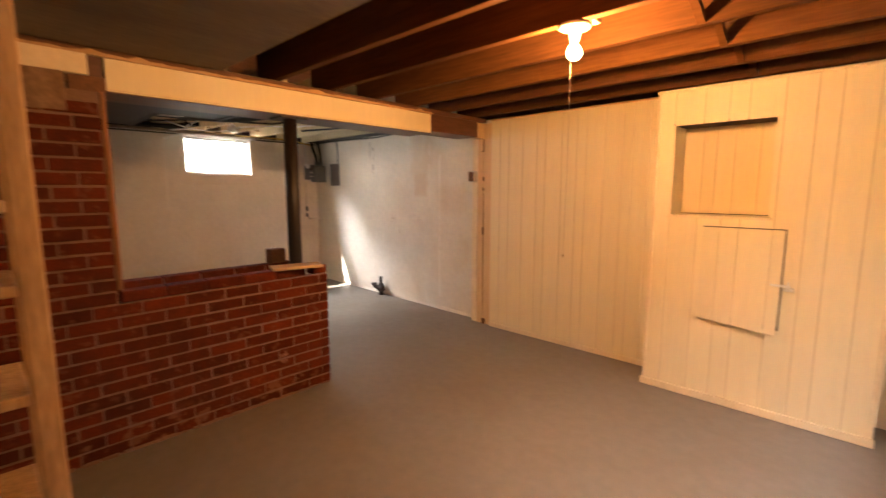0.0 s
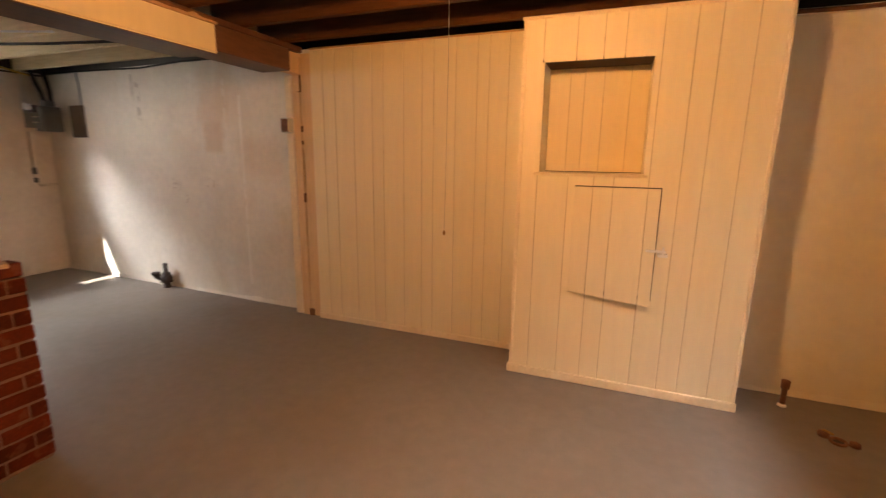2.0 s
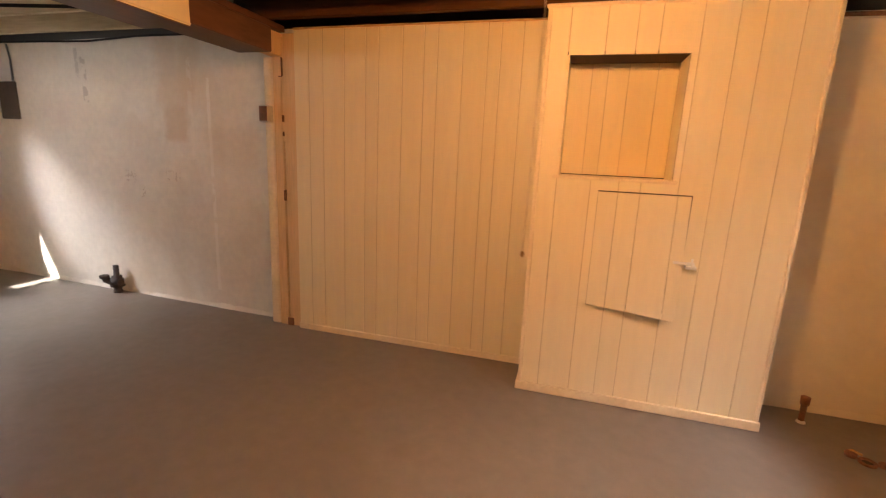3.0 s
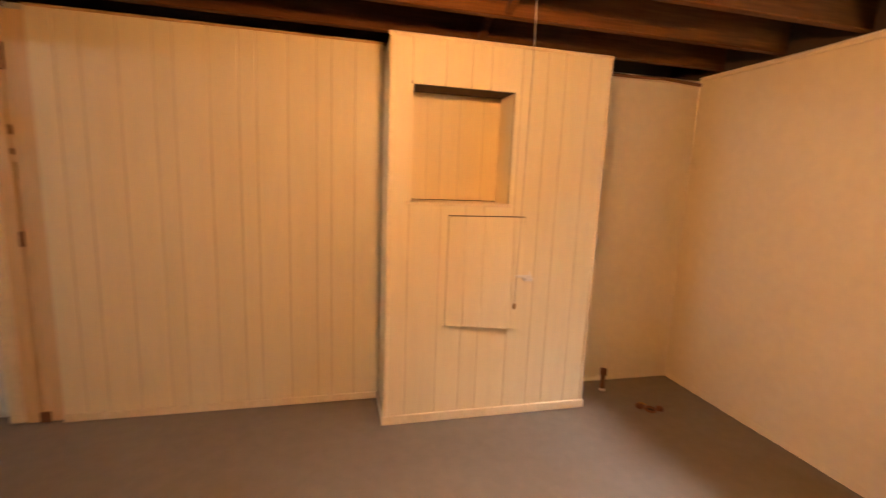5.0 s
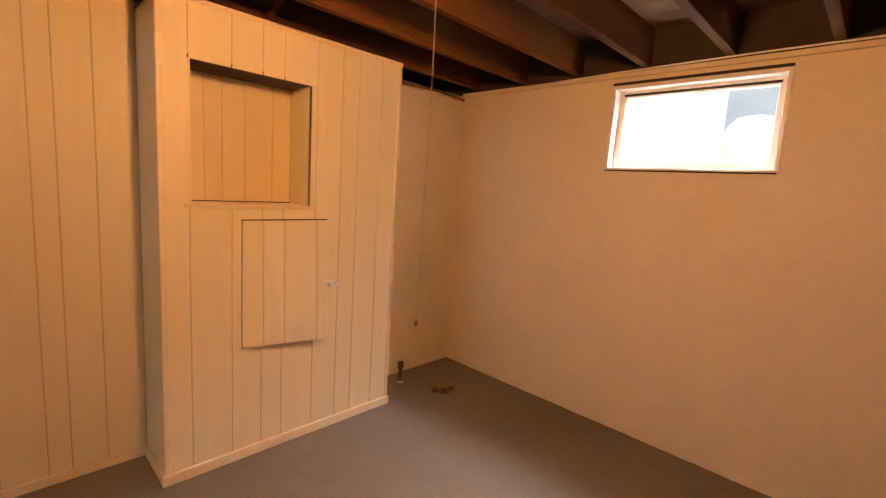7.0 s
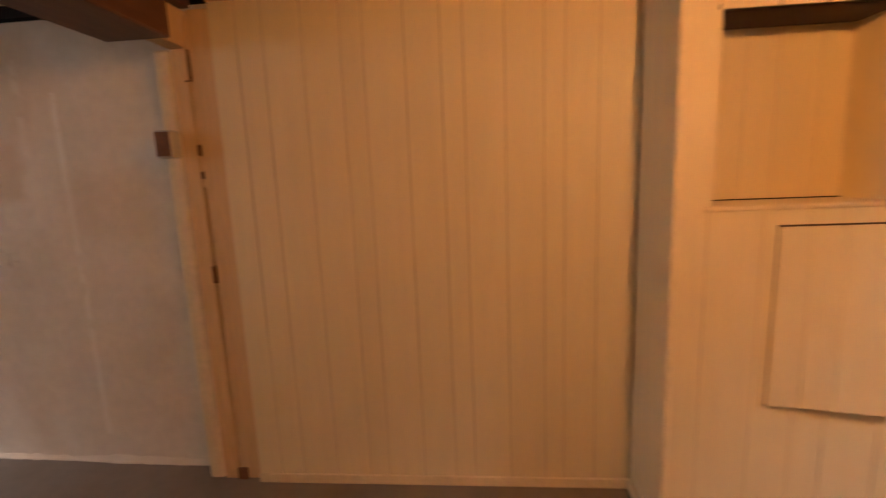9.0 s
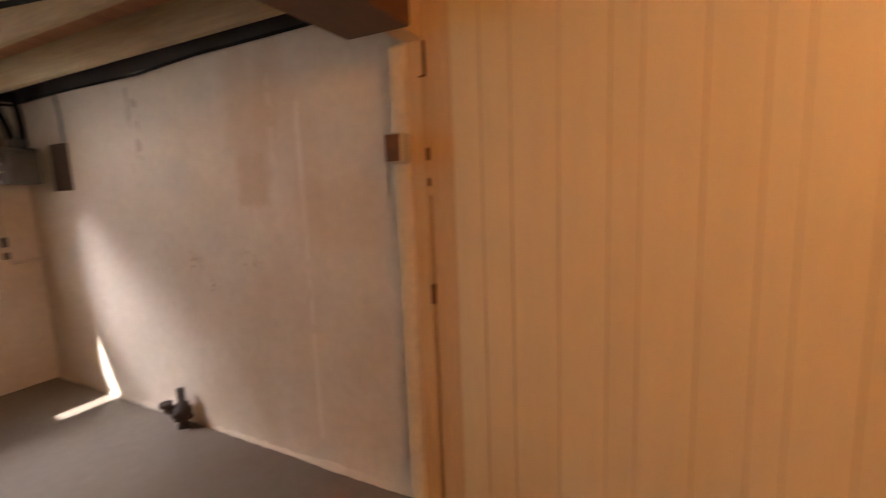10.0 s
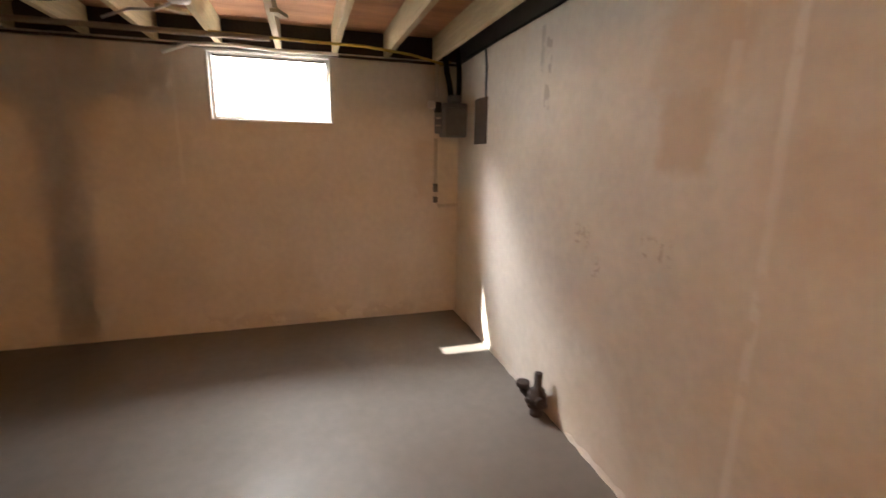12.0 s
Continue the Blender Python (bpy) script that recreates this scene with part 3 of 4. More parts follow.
for i in range(-1, 4):
    y0, y1 = 1.725 + 0.405 * i + 0.024, 1.725 + 0.405 * (i + 1) - 0.024
    for s in (0, 1):
        za, zb = (ZJ + 0.02, ZT - 0.03) if s else (ZT - 0.03, ZJ + 0.02)
        bm = box_bm(-0.016, 0.016, -0.5, 0.5, -0.018, 0.018)
        d = Vector((0, y1 - y0, zb - za))
        for v in bm.verts:
            v.co = Vector((-0.24 + 0.04 * s + v.co.x, (y0 + y1) / 2 + v.co.y * d.y, (za + zb) / 2 + v.co.y * d.z + v.co.z))
        obj("cross_bridging", bm, M_JOIST, "diagonal wooden bridging strut between joists", "bridging", "struts between joists", "structure")
obj("ceiling_board", box_bm(-2.46, 0.9, YS, 0.965, ZJ - 0.012, ZJ - 0.001), M_CEILBOARD, "stained grey-brown ceiling board under the joists", "ceiling board", kind="structure")
for a, m in (((XL - 0.01, XL + 0.03, YS, YB, 2.098, 2.113), M_RIM), ((XR - 0.012, XR + 0.02, YS, YR, 2.0565, 2.084), M_END), ((CX1, XR, YR - 0.014, YR + 0.1, 2.032, 2.062), M_END)):
    obj("sill_plate", box_bm(*a, 0.004), m, "thin weathered wooden sill plate on the wall top", "sill plate", kind="structure")



# ---- windows ----
def window(name, side, x_in, hole, depth, label):
    y0, y1, z0, z1 = hole
    w = thing(name, (x_in, (y0 + y1) / 2, z0), label, "window", kind="structure")
    s = -1 if side == "west" else 1
    xa, xb = sorted((x_in + s * depth, x_in + s * (depth + 0.05)))
    f = 0.026 if side == "west" else 0.040
    part("window_frame", box_bm(xa, xb, y0 + .001, y0 + f, z0 + .001, z1 - .001, 0.004), M_VINYL, w)
    part("window_frame", box_bm(xa, xb, y1 - f, y1 - .001, z0 + .001, z1 - .001, 0.004), M_VINYL, w)
    part("window_frame", box_bm(xa, xb, y0 + f, y1 - f, z0 + .001, z0 + f, 0.004), M_VINYL, w)
    part("window_frame", box_bm(xa, xb, y0 + f, y1 - f, z1 - f, z1 - .001, 0.004), M_VINYL, w)
    g = part("pane", box_bm((xa + xb) / 2 - .002, (xa + xb) / 2 + .002, y0 + f - .004, y1 - f + .004, z0 + f - .004, z1 - f + .004), M_GLASS, w)
    g.visible_shadow = False
    lo, hi = sorted((x_in - s * 0.012, x_in + s * depth))
    part("window_sill", box_bm(lo, hi, y0 - 0.02, y1 + 0.02, z0 - 0.012, z0 + 0.001, 0.003), M_VINYL, w)
    for a, b in ((y0 - 0.016, y0 + 0.004), (y1 - 0.004, y1 + 0.016)):
        part("window_trim", box_bm(*sorted((x_in - s * 0.008, x_in + s * depth)), a, b, z0, z1, 0.003), M_VINYL, w)
    part("window_head", box_bm(*sorted((x_in - s * 0.01, x_in + s * depth)), y0 - .016, y1 + .016, z1 - 0.004, z1 + 0.02, 0.003), M_VINYL, w)
    # dark strips standing in for recess and gap shadows round the pane
    part("recess_shade", box_bm(*sorted((x_in + s * (depth - 0.001), x_in + s * (depth - 0.006))), y0 + 0.03, y1 - 0.03, z1 - 0.032, z1 - 0.02), M_GAP, w, "dark strip for the recess shade along the pane's top")
    if side == "east":
        part("gap_shade_strip", box_bm(*sorted((x_in - s * 0.002, x_in - s * 0.006)), y0 - 0.01, y1 + 0.012, z0 - 0.019, z0 - 0.0125), M_GAP, w, "dark strip for the shadow gap under the sill")
    part("gap_shade_strip", box_bm(*sorted((x_in - s * 0.002, x_in - s * 0.012)), y0 - 0.014, y1 + 0.014, z1 + 0.021, z1 + 0.034), M_GAP, w, "dark strip for the shadow gap over the head")
    return w


window("window_1", "west", XL, WL, 0.03, "small high basement window glowing with daylight")
window("window_2", "east", XR, WR, 0.06, "small high white-framed basement window")
# outside
bm = bmesh.new()
box_bm(-400, XL - 0.3, -400, 400, 1.2, 1.5, bm=bm)
obj("ground", bm, M_GROUND, "pale sunlit ground outside the windows", "ground", kind="structure")
M_HAZE = glow("bright_daylight", (1.0, 0.96, 0.90), 6.2)
M_HAZE2 = glow("soft_daylight", (0.97, 0.98, 1.0), 0.45)
obj("backdrop", box_bm(XL - 4.1, XL - 4.0, -3.0, 6.5, 1.5, 3.6), M_HAZE, "overexposed white daylight outside", "backdrop", kind="structure")
obj("backdrop", box_bm(XR + 4.0, XR + 4.1, -6.0, 5.0, 1.45, 3.6), M_HAZE2, "overexposed white daylight outside", "backdrop", kind="structure")
bm = box_bm(XR + 0.3, 400, -400, 400, 1.2, 1.45)
obj("ground", bm, M_GROUND, "pale sunlit ground outside the windows", "ground", kind="structure")

# ---- brickwork ----
BW, BH, BD, BJ, BV = 0.2065, 0.0575, 0.09, 0.0102, 0.0067


def brick_mesh(w):
    bm = box_bm(-w / 2, w / 2, 0, BD, 0, BH, 0.004)
    me = bpy.data.meshes.new("brick")
    bm.to_mesh(me); bm.free()
    me.materials.append(M_BRICK)
    return me


BRICKS = {}


def lay(parent, x, y0, y1, z0, courses, phase=0.0):
    """Courses in running bond on a face that looks to +x at x."""
    rnd = random.Random(int(1000 * (y0 + x)))
    for c in range(courses):
        z = z0 + c * (BH + BJ)
        y = y0 - ((c % 2) * (BW + BV) / 2 + phase) % (BW + BV)
        while y < y1 - 0.01:
            a, b = max(y, y0), min(y + BW, y1)
            if b - a > 0.025:
                w = round((b - a) / 0.012) * 0.012 if b - a < BW - 0.002 else BW
                if w not in BRICKS:
                    BRICKS[w] = brick_mesh(w)
                m = Matrix.Translation((x - 0.09 + rnd.uniform(-.003, .003) + 0.09, (a + b) / 2, z + rnd.uniform(-.0012, .0012))) @ Matrix.Rotation(radians(90 + rnd.uniform(-.7, .7)), 4, 'Z')
                shared("brick", BRICKS[w], parent, m)
            y += BW + BV


XF = -2.425
BY0, BY1 = 0.375, 1.59
bw = new("brick_planter_wall", None)
tagged(bw, "low red brick planter wall with a steel post in it", "brick wall", kind="structure")
lay(bw, XF, -0.28, BY1, 0.004, 12)
lay(bw, XF - 0.30, BY0, BY1 - 0.1, 0.004 + 9 * (BH + BJ), 4, 0.05)
bm = box_bm(XF - 0.085, XF - 0.0045, -0.28, BY1 - 0.006, 0.0, 0.812)
box_bm(XF - 0.385, XF - 0.307, BY0, BY1 - 0.106, 0.0, 0.865, bm=bm)
box_bm(XF - 0.307, XF - 0.085, BY0, BY1 - 0.02, 0.0, 0.72, bm=bm)
part("mortar", bm, M_MORTAR, bw)
# loose top course: end brick and a few laid flat
for y in (0.48, 0.69, 0.90, 1.11, 1.32, 1.535):
    w = BW if y < 1.5 else 0.108
    if w not in BRICKS:
        BRICKS[w] = brick_mesh(w)
    shared("brick", BRICKS[w], bw, Matrix.Translation((XF - 0.001, y, 0.004 + 12 * (BH + BJ))) @ Matrix.Rotation(radians(90), 4, 'Z'))
bm = bmesh.new()
for i in range(90):
    y, w = rnd.uniform(-0.25, BY1 - 0.03), rnd.uniform(0.008, 0.035)
    d = rnd.uniform(0.004, 0.014)
    box_bm(XF - 0.004, XF + d, y - w, y + w, -0.002, rnd.uniform(0.004, 0.016), 0.002, bm=bm)
part("mortar_crumbs", bm, M_MORTAR, bw, "lumps of spilled mortar along the foot")

bc = new("brick_pier", None)
tagged(bc, "tall red brick pier with sooty top under the beam", "brick pier", kind="structure")
lay(bc, XF, -0.28, BY0 - 0.012, 0.004 + 12 * (BH + BJ), 15)
part("mortar", box_bm(XF - 0.085, XF - 0.0045, -0.28, BY0 - 0.016, 0.812, 1.878), M_MORTAR, bc)
part("back_fill", box_bm(XF - 0.40, XF - 0.085, -0.28, BY0 - 0.016, 0.0, 1.878), M_MORTAR, bc)
part("jamb_trim", box_bm(XF - 0.40, XF + 0.004, BY0 - 0.012, BY0 + 0.010, 0.885, 1.879, 0.003), M_STAINED, bc, "orange wood strip on the pier's edge")
part("top_patch", box_bm(XF - 0.10, XF + 0.004, -0.28, BY0 - 0.14, 1.77, 1.953, 0.004), M_SMUDGE, bc, "smudged sooty patch on the pier top")

# steel post in the planter
sp = thing("steel_post", (-2.56, 1.425, 0.72), "dark round steel post holding the beam", "post")
part("post", lathe_bm([(0, 0.045), (1.155, 0.045)], -2.56, 1.425, 0.722), M_STEEL, sp)
part("cap_plate", box_bm(-2.65, -2.482, 1.325, 1.525, 1.876, 1.889, 0.003), M_STEEL, sp)
wb = obj("wooden_block", box_bm(-2.84, -2.74, 1.335, 1.445, 0.867, 0.975, 0.006), M_BOXWOOD, "small brown wooden block on the brick planter", "wood block")
pl = obj("loose_plank", box_bm(-0.065, 0.065, -0.165, 0.165, 0, 0.018, 0.003), M_PLANK, "short pale loose board on the brick wall", "board")
pl.matrix_world = pose(-2.43, 1.36, 0.8785, 0, 2, -14)

# ---- lamp ----
LX, LY = -0.637, 1.75
cl = thing("ceiling_lamp", (LX, LY, ZJ), "bare lit bulb in a white porcelain pull-chain lampholder", "ceiling lamp")
part("lampholder", lathe_bm([(0, 0.066), (-0.010, 0.068), (-0.017, 0.058), (-0.024, 0.026), (-0.056, 0.023), (-0.066, 0.020), (-0.072, 0.012)], LX, LY, ZJ - 0.001), M_PORCELAIN, cl, "white porcelain lampholder")
part("bulb", lathe_bm([(-0.073, 0.011), (-0.080, 0.017), (-0.090, 0.026), (-0.104, 0.0325), (-0.118, 0.034), (-0.132, 0.029), (-0.142, 0.018), (-0.147, 0.004)], LX, LY, ZJ, 20), M_BULB, cl, "glowing warm bulb").visible_shadow = False
part("pull_string", tube_bm([(LX - 0.004, LY, ZJ - 0.045), (LX - 0.002, LY - .026, 1.95), (LX + 0.002, LY - .029, 1.6), (LX - 0.002, LY - .029, 1.2), (LX - 0.004, LY - .029, 1.115)], 0.0012, 6), M_STRING, cl, "thin cream pull string")
part("string_knob", lathe_bm([(0, 0.0015), (0.004, 0.004), (0.010, 0.004), (0.014, 0.0015)], LX - 0.004, LY - .029, 1.098, 10), M_BRASS, cl)
obj("lamp_backing_board", box_bm(LX - 0.09, LX + 0.09, 1.749, LY + 0.06, ZJ, ZJ + 0.02, 0.003), M_RAW, "pale board carrying the lampholder", "board", kind="structure")

def cable(name, pts, r, m, label, cat="cable"):
    return obj(name, tube_bm(pts, r, 8), m, label, cat)


# ---- plumbing ----
pu = thing("drain_cleanout", (-4.325, 3.57, 0), "rusty cast iron pipe stub with valve by the wall", "pipe fitting")
part("pipe", lathe_bm([(0, 0.036), (0.02, 0.036), (0.024, 0.03), (0.06, 0.03), (0.065, 0.05), (0.12, 0.052), (0.125, 0.04), (0.15, 0.04), (0.155, 0.022), (0.245, 0.022)], -4.325, 3.57, 0.0, 18), M_IRON, pu)
part("elbow", tube_bm([(-4.345, 3.57, 0.09), (-4.385, 3.555, 0.095), (-4.415, 3.54, 0.11), (-4.425, 3.535, 0.14)], 0.03, 12), M_IRON, pu)
part("collar", lathe_bm([(0, 0.038), (0.025, 0.038)], -4.425, 3.535, 0.125, 14), M_IRON, pu)
part("side_port", tube_bm([(-4.325, 3.57, 0.10), (-4.28, 3.56, 0.10), (-4.262, 3.556, 0.10)], 0.026, 12), M_IRON, pu)
part("flange", lathe_bm([(0, 0.056), (0.014, 0.058), (0.016, 0.05)], -4.325, 3.57, 0.055, 8), M_IRON, pu)
part("bolt", tube_bm([(-4.325, 3.505, 0.095), (-4.325, 3.57, 0.095)], 0.016, 6), M_IRON, pu)

st = thing("pipe_stub", (0.746, 3.34, 0), "short brass-topped pipe stub standing by the wall", "pipe")
part("pipe", lathe_bm([(0, 0.014), (0.10, 0.014), (0.102, 0.021), (0.145, 0.022), (0.148, 0.012)], 0.746, 3.34, 0.0, 14), M_RUST, st)
part("flange", lathe_bm([(0, 0.022), (0.008, 0.020), (0.010, 0.014)], 0.742, 3.332, 0.0005, 16), M_PORCELAIN, st, "pale putty ring at the floor")

dr = thing("floor_drain", (0.885, 3.04, 0), "uncovered floor drain with rusty fittings", "floor drain")
part("ring", tube_bm([(0.886 + 0.030 * math.cos(a * 0.3142), 3.036 + 0.030 * math.sin(a * 0.3142), 0.007) for a in range(21)], 0.0075, 8), M_RUST, dr)
# flat dark disc gives the hole its shade
part("hole_shade", lathe_bm([(0, 0.024), (0.003, 0.024)], 0.886, 3.036, 0.0006, 16), M_GAP, dr, "dark disc for the shade in the open drain hole")
part("cap", lathe_bm([(0, 0.024), (0.020, 0.024), (0.026, 0.012)], 0.843, 3.080, 0.0005, 14), M_RUST, dr)
part("cap", lathe_bm([(0, 0.023), (0.016, 0.021), (0.022, 0.010)], 0.948, 3.032, 0.0005, 14), M_RUST, dr)
part("lever", tube_bm([(0.822, 3.092, 0.010), (0.845, 3.082, 0.030), (0.878, 3.066, 0.022)], 0.007, 8), M_BRASS, dr)

# ---- electrical ----
eb = thing("electrical_box", (-6.0, 3.53, 1.52), "grey electrical disconnect box with conduits in the corner", "electrical box")
part("bracket", box_bm(XL + .002, -5.80, 3.47, 3.60, 1.56, 1.78, 0.006), M_BOX, eb)
part("body", box_bm(-5.80, -5.68, 3.43, 3.625, 1.52, 1.77, 0.016, seg=3), M_BOX, eb)
part("cover", box_bm(-5.678, -5.662, 3.44, 3.615, 1.525, 1.735, 0.008, seg=2), M_BOX, eb)
part("top_hub", box_bm(-5.79, -5.70, 3.49, 3.585, 1.77, 1.83, 0.012, seg=2), M_BOX, eb)
part("lever", box_bm(-5.78, -5.72, 3.385, 3.43, 1.70, 1.775, 0.006), M_STEEL, eb)
part("conduit", tube_bm([(-6.01, 3.475, 1.81), (-6.01, 3.475, 2.12)], 0.017, 10), M_PALECONDUIT, eb)
part("conduit", tube_bm([(-5.75, 3.51, 1.82), (-5.76, 3.505, 1.90), (-5.82, 3.50, 2.0), (-5.88, 3.50, 2.15)], 0.022, 10), M_BLACK, eb)
part("conduit", tube_bm([(-5.74, 3.57, 1.82), (-5.75, 3.575, 1.93), (-5.80, 3.59, 2.02), (-5.84, 3.59, 2.15)], 0.02, 10), M_BLACK, eb)
part("conduit", tube_bm([(-6.025, 3.475, 1.52), (-6.025, 3.475, 1.0), (-6.02, 3.50, 0.96), (-6.02, 3.672, 0.965)], 0.015, 10), M_PALECONDUIT, eb, "pale conduit running down and into the wall")
part("coupling", lathe_bm([(0, 0.02), (0.07, 0.02)], -6.025, 3.475, 1.08, 12), M_BOX, eb)
part("coupling", lathe_bm([(0, 0.02), (0.05, 0.02)], -6.025, 3.475, 0.99, 12), M_BOX, eb)
part("socket", box_bm(-5.78, -5.72, 3.335, 3.384, 1.725, 1.785, 0.008), M_WHITE, eb, "small white socket")
part("clip", box_bm(-5.77, -5.72, 3.40, 3.429, 1.60, 1.612, 0.003), M_CONDUIT, eb)
part("clip", box_bm(-5.77, -5.72, 3.40, 3.429, 1.655, 1.667, 0.003), M_CONDUIT, eb)

# added thin board that draws the electrical box's shadow on the wall
mb = obj("box_shadow_board", box_bm(-5.615, -5.385, 3.655, 3.6745, 1.467, 1.79, 0.004), M_BOXSHADOW, "thin dark brown board standing in for the shadow of the electrical box", "backing board")
cable("wall_cable", [(-5.40, 3.653, 1.792), (-5.40, 3.653, 1.98), (-5.42, 3.651, 2.10)], 0.008, M_BOX, "thin grey cable clipped up the painted wall")

ob_ = thing("outlet_box", (-2.67, 3.47, 1.48), "open rusty metal switch box beside the post", "switch box")
part("body", box_bm(-2.655, -2.585, 3.415, 3.479, 1.484, 1.592, 0.004), M_CONDUIT, ob_)
part("opening", box_bm(-2.650, -2.590, 3.411, 3.418, 1.490, 1.586, 0.001), M_BOXWOOD, ob_, "rusty brown open front")

# cables and pipes overhead in the far room
cable("overhead_pipe", [(-5.62, -1.6, 2.075), (-5.60, 0.8, 2.085), (-5.58, 2.25, 2.085)], 0.017, M_OLDPIPE, "dull brown-grey pipe hung under the far joists", "pipe")
cable("yellow_cable", [(-5.58, 1.9, 2.098), (-5.62, 2.5, 2.097), (-5.66, 2.85, 2.106), (-5.74, 3.2, 2.094), (-5.88, 3.48, 2.075), (-5.97, 3.57, 2.11)], 0.010, M_YELLOW, "yellow sheathed cable looping to the electrical box")
cable("white_cable", [(-5.95, 1.55, 2.03), (-5.92, 1.72, 2.09), (-5.94, 2.0, 2.105), (-5.96, 2.25, 2.095), (-5.98, 2.7, 2.105)], 0.013, M_WHITE, "loose white cable over the window")
cable("black_cable", [(-5.8, yn(-5.8) - .02, 2.12), (-5.0, yn(-5) - .015, 2.105), (-4.4, yn(-4.4) - .03, 2.085), (-3.9, yn(-3.9) - .015, 2.11), (-2.8, yn(-2.8) - .02, 2.10)], 0.008, M_BLACK, "black cable drooping along the wall top")
cable("black_cable", [(-4.7, 2.70, 2.11), (-4.2, 2.78, 2.095), (-3.6, 2.9, 2.095), (-2.9, 3.08, 2.10)], 0.011, M_BLACK, "black cable under the far joists")
cable("white_cable", [(XR - .015, 2.9, 2.072), (XR - .02, 2.3, 2.085), (XR - .018, 1.6, 2.092), (XR - .02, 0.9, 2.088), (XR - .015, -0.4, 2.095)], 0.005, M_WHITE, "thin white cable along the wall top")
cable("brown_pipe", [(CX1 + .02, YR - .03, 2.045), (0.8, YR - .035, 2.04), (1.05, YR - .03, 2.048), (XR - .03, YR - .035, 2.03)], 0.011, M_RUST, "rusty thin pipe along the corner wall top", "pipe")
# old pipes, hangers and scraps under the far joists, beyond the cased beam
cable("black_pipe", [(-3.85, YS + .05, 2.09), (-3.82, 0.6, 2.085), (-3.8, 1.75, 2.09), (-3.95, 2.0, 2.10)], 0.02, M_BLACK, "black iron pipe under the far joists", "pipe")
cable("grey_pipe", [(-4.4, YS + .05, 2.08), (-4.38, 0.9, 2.075), (-4.36, 1.65, 2.08), (-4.36, 1.72, 2.14)], 0.016, M_CONDUIT, "dull grey conduit under the far joists", "pipe")
cable("black_cable", [(-5.2, 0.2, 2.12), (-4.9, 1.0, 2.07), (-4.6, 1.6, 2.11), (-4.2, 2.1, 2.08), (-3.6, 2.3, 2.11)], 0.009, M_BLACK, "slack black cable under the far joists")
cable("white_cable", [(-5.0, 1.3, 2.12), (-4.7, 1.42, 2.03), (-4.5, 1.5, 2.09), (-4.3, 1.46, 2.12)], 0.006, M_WHITE, "loop of white cable hanging from the joists")
for x, y, w in ((-4.9, 1.1, 0.30), (-4.55, 1.32, 0.22), (-5.2, 0.75, 0.26)):
    obj("joist_block", box_bm(x, x + 0.05, y - w / 2, y + w / 2, 2.126, 2.21, 0.003), M_NEWJOIST, "pale wooden block between far joists", "wood block", "blocks between far joists", "structure")
du = thing("metal_duct", (-3.4, 0, 1.95), "dull dark metal duct under the far joists", "duct")
part("trunk", box_bm(-3.55, -3.15, YS + 0.02, 1.35, 1.965, 2.11, 0.01), M_DUCT, du)
part("collar", box_bm(-3.56, -3.14, 1.30, 1.33, 1.955, 2.114, 0.004), M_DUCT, du)
dk = thing("metal_duct", (-4.25, -0.3, 2.0), "wide dark metal duct hung under the far joists", "duct")
part("trunk", box_bm(-4.72, -3.78, YS + 0.02, 0.98, 2.005, 2.112, 0.01), M_DUCT, dk)
part("flange", box_bm(-4.73, -3.77, 0.94, 0.975, 1.998, 2.116, 0.004), M_DUCT, dk)
part("hanger_strap", box_bm(-4.76, -3.74, 0.52, 0.55, 1.999, 2.004, 0.001), M_CONDUIT, dk)
part("hanger_strap", box_bm(-4.765, -4.735, 0.52, 0.55, 1.999, 2.125, 0.001), M_CONDUIT, dk)
jb = thing("junction_box", (-4.79, 1.92, 2.04), "round pale metal junction box hanging from a far joist", "junction box")
part("body", lathe_bm([(0, 0.030), (0.006, 0.052), (0.045, 0.054), (0.050, 0.048), (0.085, 0.018)], -4.79, 1.92, 2.035, 18), M_CONDUIT, jb)
part("cover_plate", lathe_bm([(0, 0.022), (0.004, 0.044), (0.008, 0.044)], -4.79, 1.92, 2.028, 18), M_PALECONDUIT, jb)
part("connector", tube_bm([(-4.74, 1.92, 2.06), (-4.70, 1.93, 2.062), (-4.66, 1.95, 2.075)], 0.014, 10), M_CONDUIT, jb)
cable("white_cable", [(-4.66, 1.95, 2.075), (-4.5, 2.1, 2.09), (-4.2, 2.35, 2.075), (-3.8, 2.6, 2.10)], 0.007, M_WHITE, "white cable looping from the junction box")
cable("white_cable", [(-4.84, 1.92, 2.06), (-4.98, 1.78, 2.04), (-5.15, 1.62, 2.075), (-5.3, 1.45, 2.06)], 0.007, M_WHITE, "slack white cable along the far joists")
cable("black_pipe", [(-5.1, YS + .05, 2.06), (-5.06, 0.6, 2.055), (-5.0, 1.35, 2.062), (-4.9, 1.62, 2.10)], 0.024, M_BLACK, "black iron drain pipe under the far joists", "pipe")
cable("black_pipe", [(-4.15, 0.99, 2.055), (-4.12, 1.3, 2.05), (-4.05, 1.72, 2.065), (-3.9, 1.9, 2.10)], 0.028, M_DUCT, "dark bent pipe leaving the duct", "pipe")
cable("grey_pipe", [(-4.05, 0.99, 2.035), (-3.98, 1.15, 2.03), (-3.62, 1.40, 2.035), (-3.3, 1.52, 2.07)], 0.012, M_CONDUIT, "thin grey conduit crossing under the ducts", "pipe")
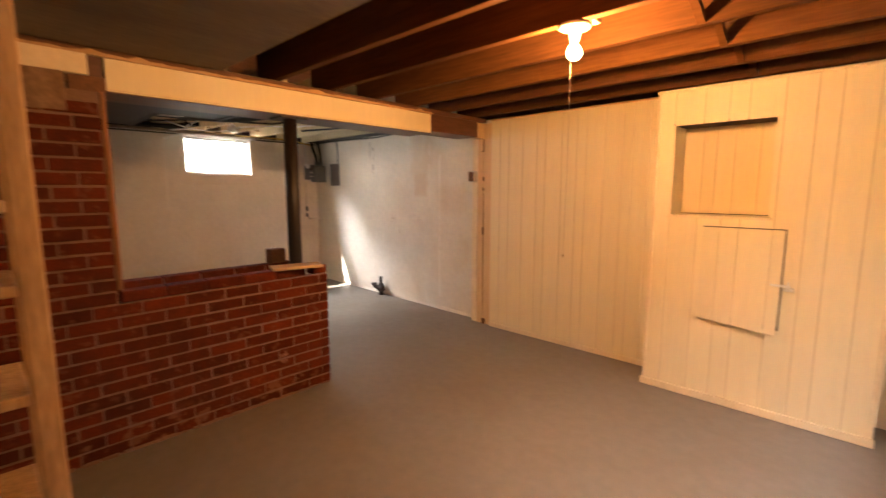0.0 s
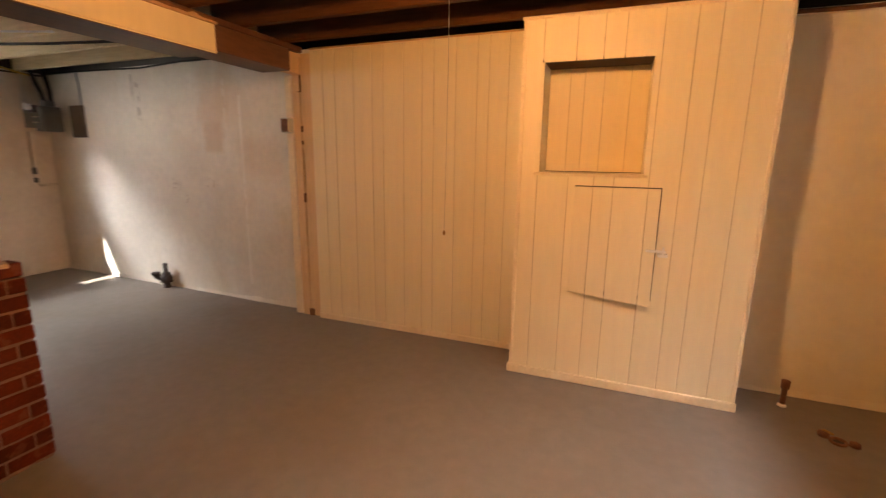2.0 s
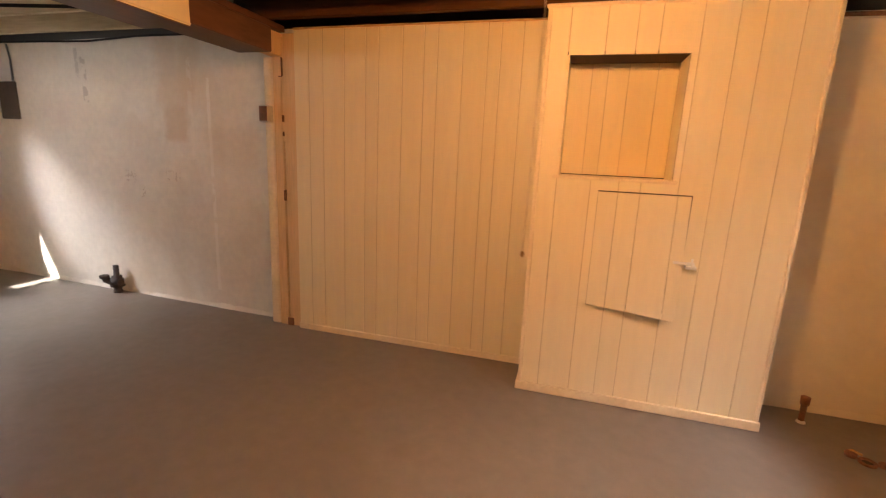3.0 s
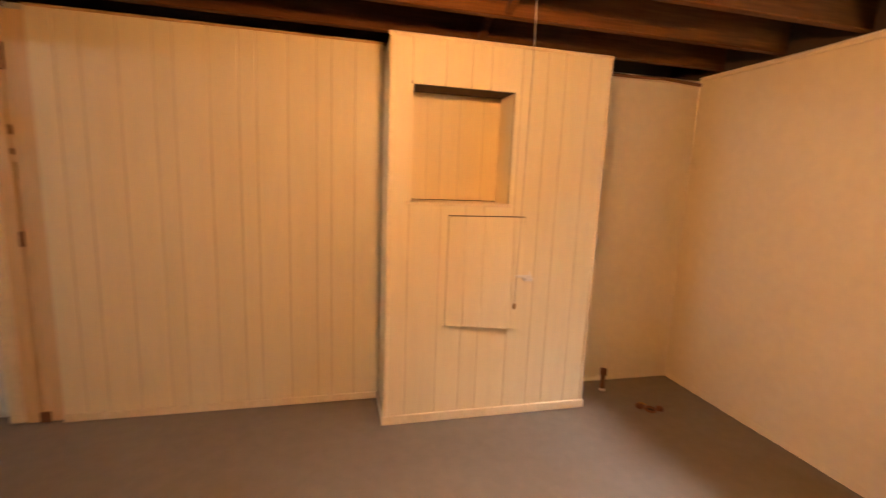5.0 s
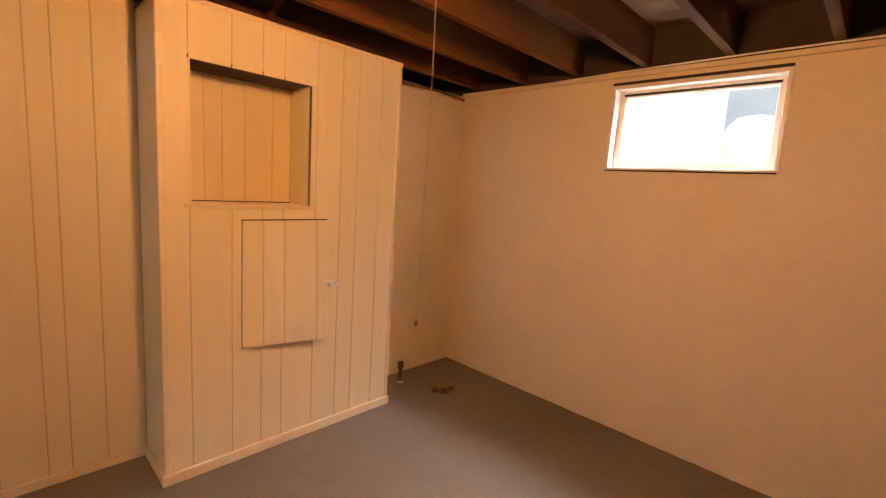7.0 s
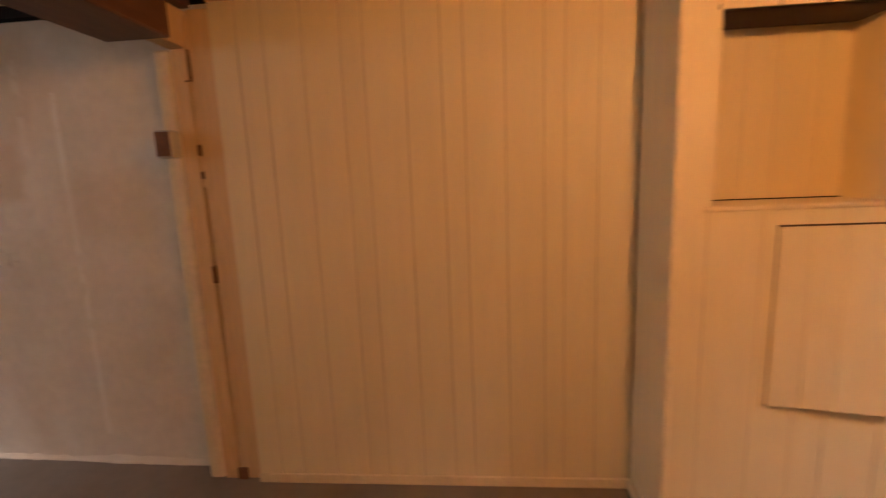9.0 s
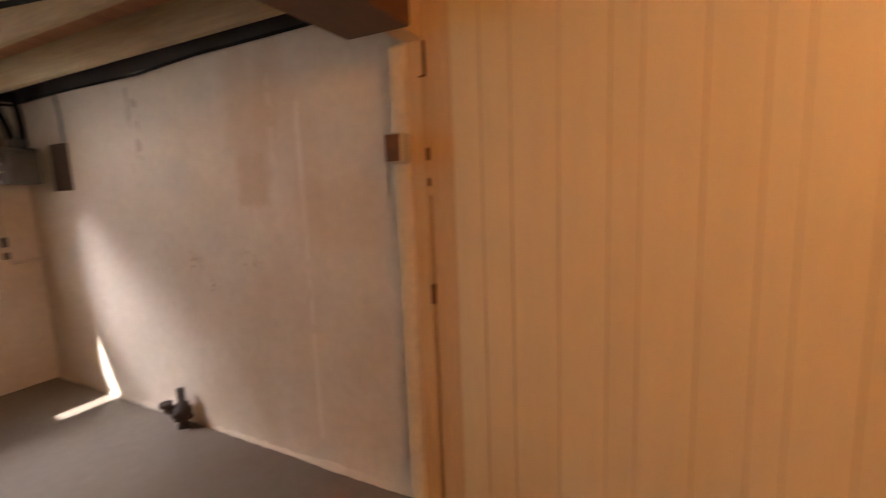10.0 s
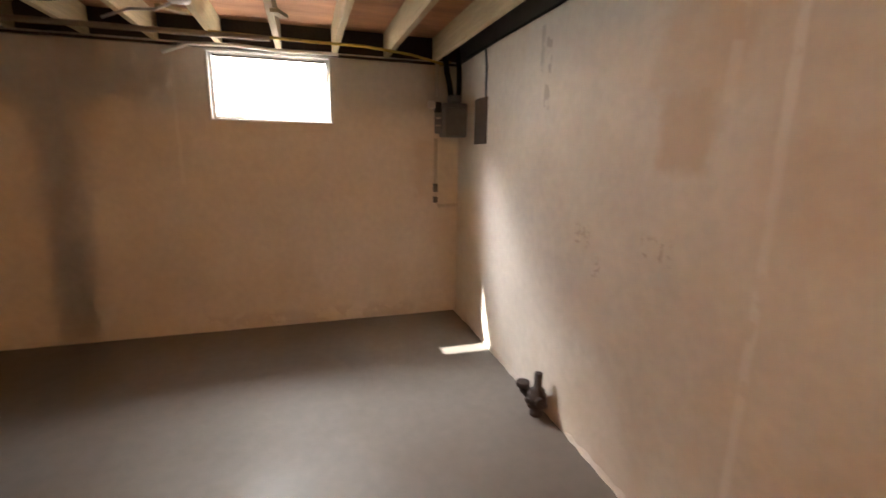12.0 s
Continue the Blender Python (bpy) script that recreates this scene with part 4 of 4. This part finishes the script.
for x, y, z, tilt in ((-5.05, 1.47, 2.085, 20), (-5.22, 1.80, 2.090, -35), (-5.24, 1.06, 2.085, 10), (-5.12, 2.33, 2.092, -15)):
    sc = obj("wood_scrap", box_bm(-0.09, 0.09, -0.022, 0.022, -0.011, 0.011, 0.003), M_NEWJOIST, "pale scrap of lath nailed under a far joist", "wood scrap", "scraps under the far joists")
    sc.matrix_world = pose(x, y, z + 0.022, 0, 6, tilt)
# added strip: its black stands in for the dark gap over the wall
obj("far_gap_strip", askew(box_bm(XL + 0.0, -2.80, YB - 0.005, YB + 0.1, 2.112, ZT)), M_STEEL, "black strip filling the shaded gap above the stained wall", "beam", kind="structure")

# ---- shelf rack near the start ----
sh = thing("wooden_shelf_rack", (-1.65, -0.4, 0), "rough pale wooden shelf rack near the brick pier", "shelf")
for x in (-1.83, -1.45):
    for y in (-0.02, -0.95):
        part("post", box_bm(x - 0.02, x + 0.02, y - 0.022, y + 0.040, 0, 1.98, 0.005), M_ROUGHWOOD, sh)
for z in (0.36, 0.755, 1.09, 1.335, 1.72):
    part("shelf_board", box_bm(-1.81, -1.425, -0.99, -0.044, z, z + 0.035, 0.004), M_ROUGHWOOD, sh)

foil = obj("foil_tag", box_bm(-0.045, 0.045, -0.004, 0.004, -0.012, 0.012, 0.002), M_CONDUIT, "small shiny metal tag on the joist", "tag")
foil.matrix_world = pose(-3.77, yn(-3.77) - 0.011, 2.256, 0, 0, 0)
# seen through the right-hand window: made-up forms for unclear white, bluish and grey areas
obj("blue_grey_block", box_bm(XR + 3.0, XR + 3.2, 1.7, 2.42, 1.45, 3.2), M_BLUEGREY, "pale blue-grey block for an unclear shape outside the window", "shed wall", kind="structure")
M_GREENGREY = mat("outside_green_grey", (0.075, 0.085, 0.065), 0.8, var=0.2, scale=3)
obj("green_grey_block", box_bm(XR + 3.25, XR + 3.35, 0.3, 1.72, 1.45, 3.0), M_GREENGREY, "dull green-grey block for an unclear shape outside the window", "fence", kind="structure")
wd = thing("white_round_form", (XR + 1.6, 1.86, 1.45), "white rounded form for an unclear shape outside the window", "drum")
part("body", lathe_bm([(0, 0.20), (0.02, 0.22), (0.35, 0.23), (0.52, 0.21), (0.60, 0.14), (0.62, 0.05)], XR + 1.6, 1.86, 1.45, 28), M_WHITE, wd)
part("band", lathe_bm([(0.28, 0.236), (0.31, 0.236)], XR + 1.6, 1.86, 1.45, 28), M_WHITE, wd)
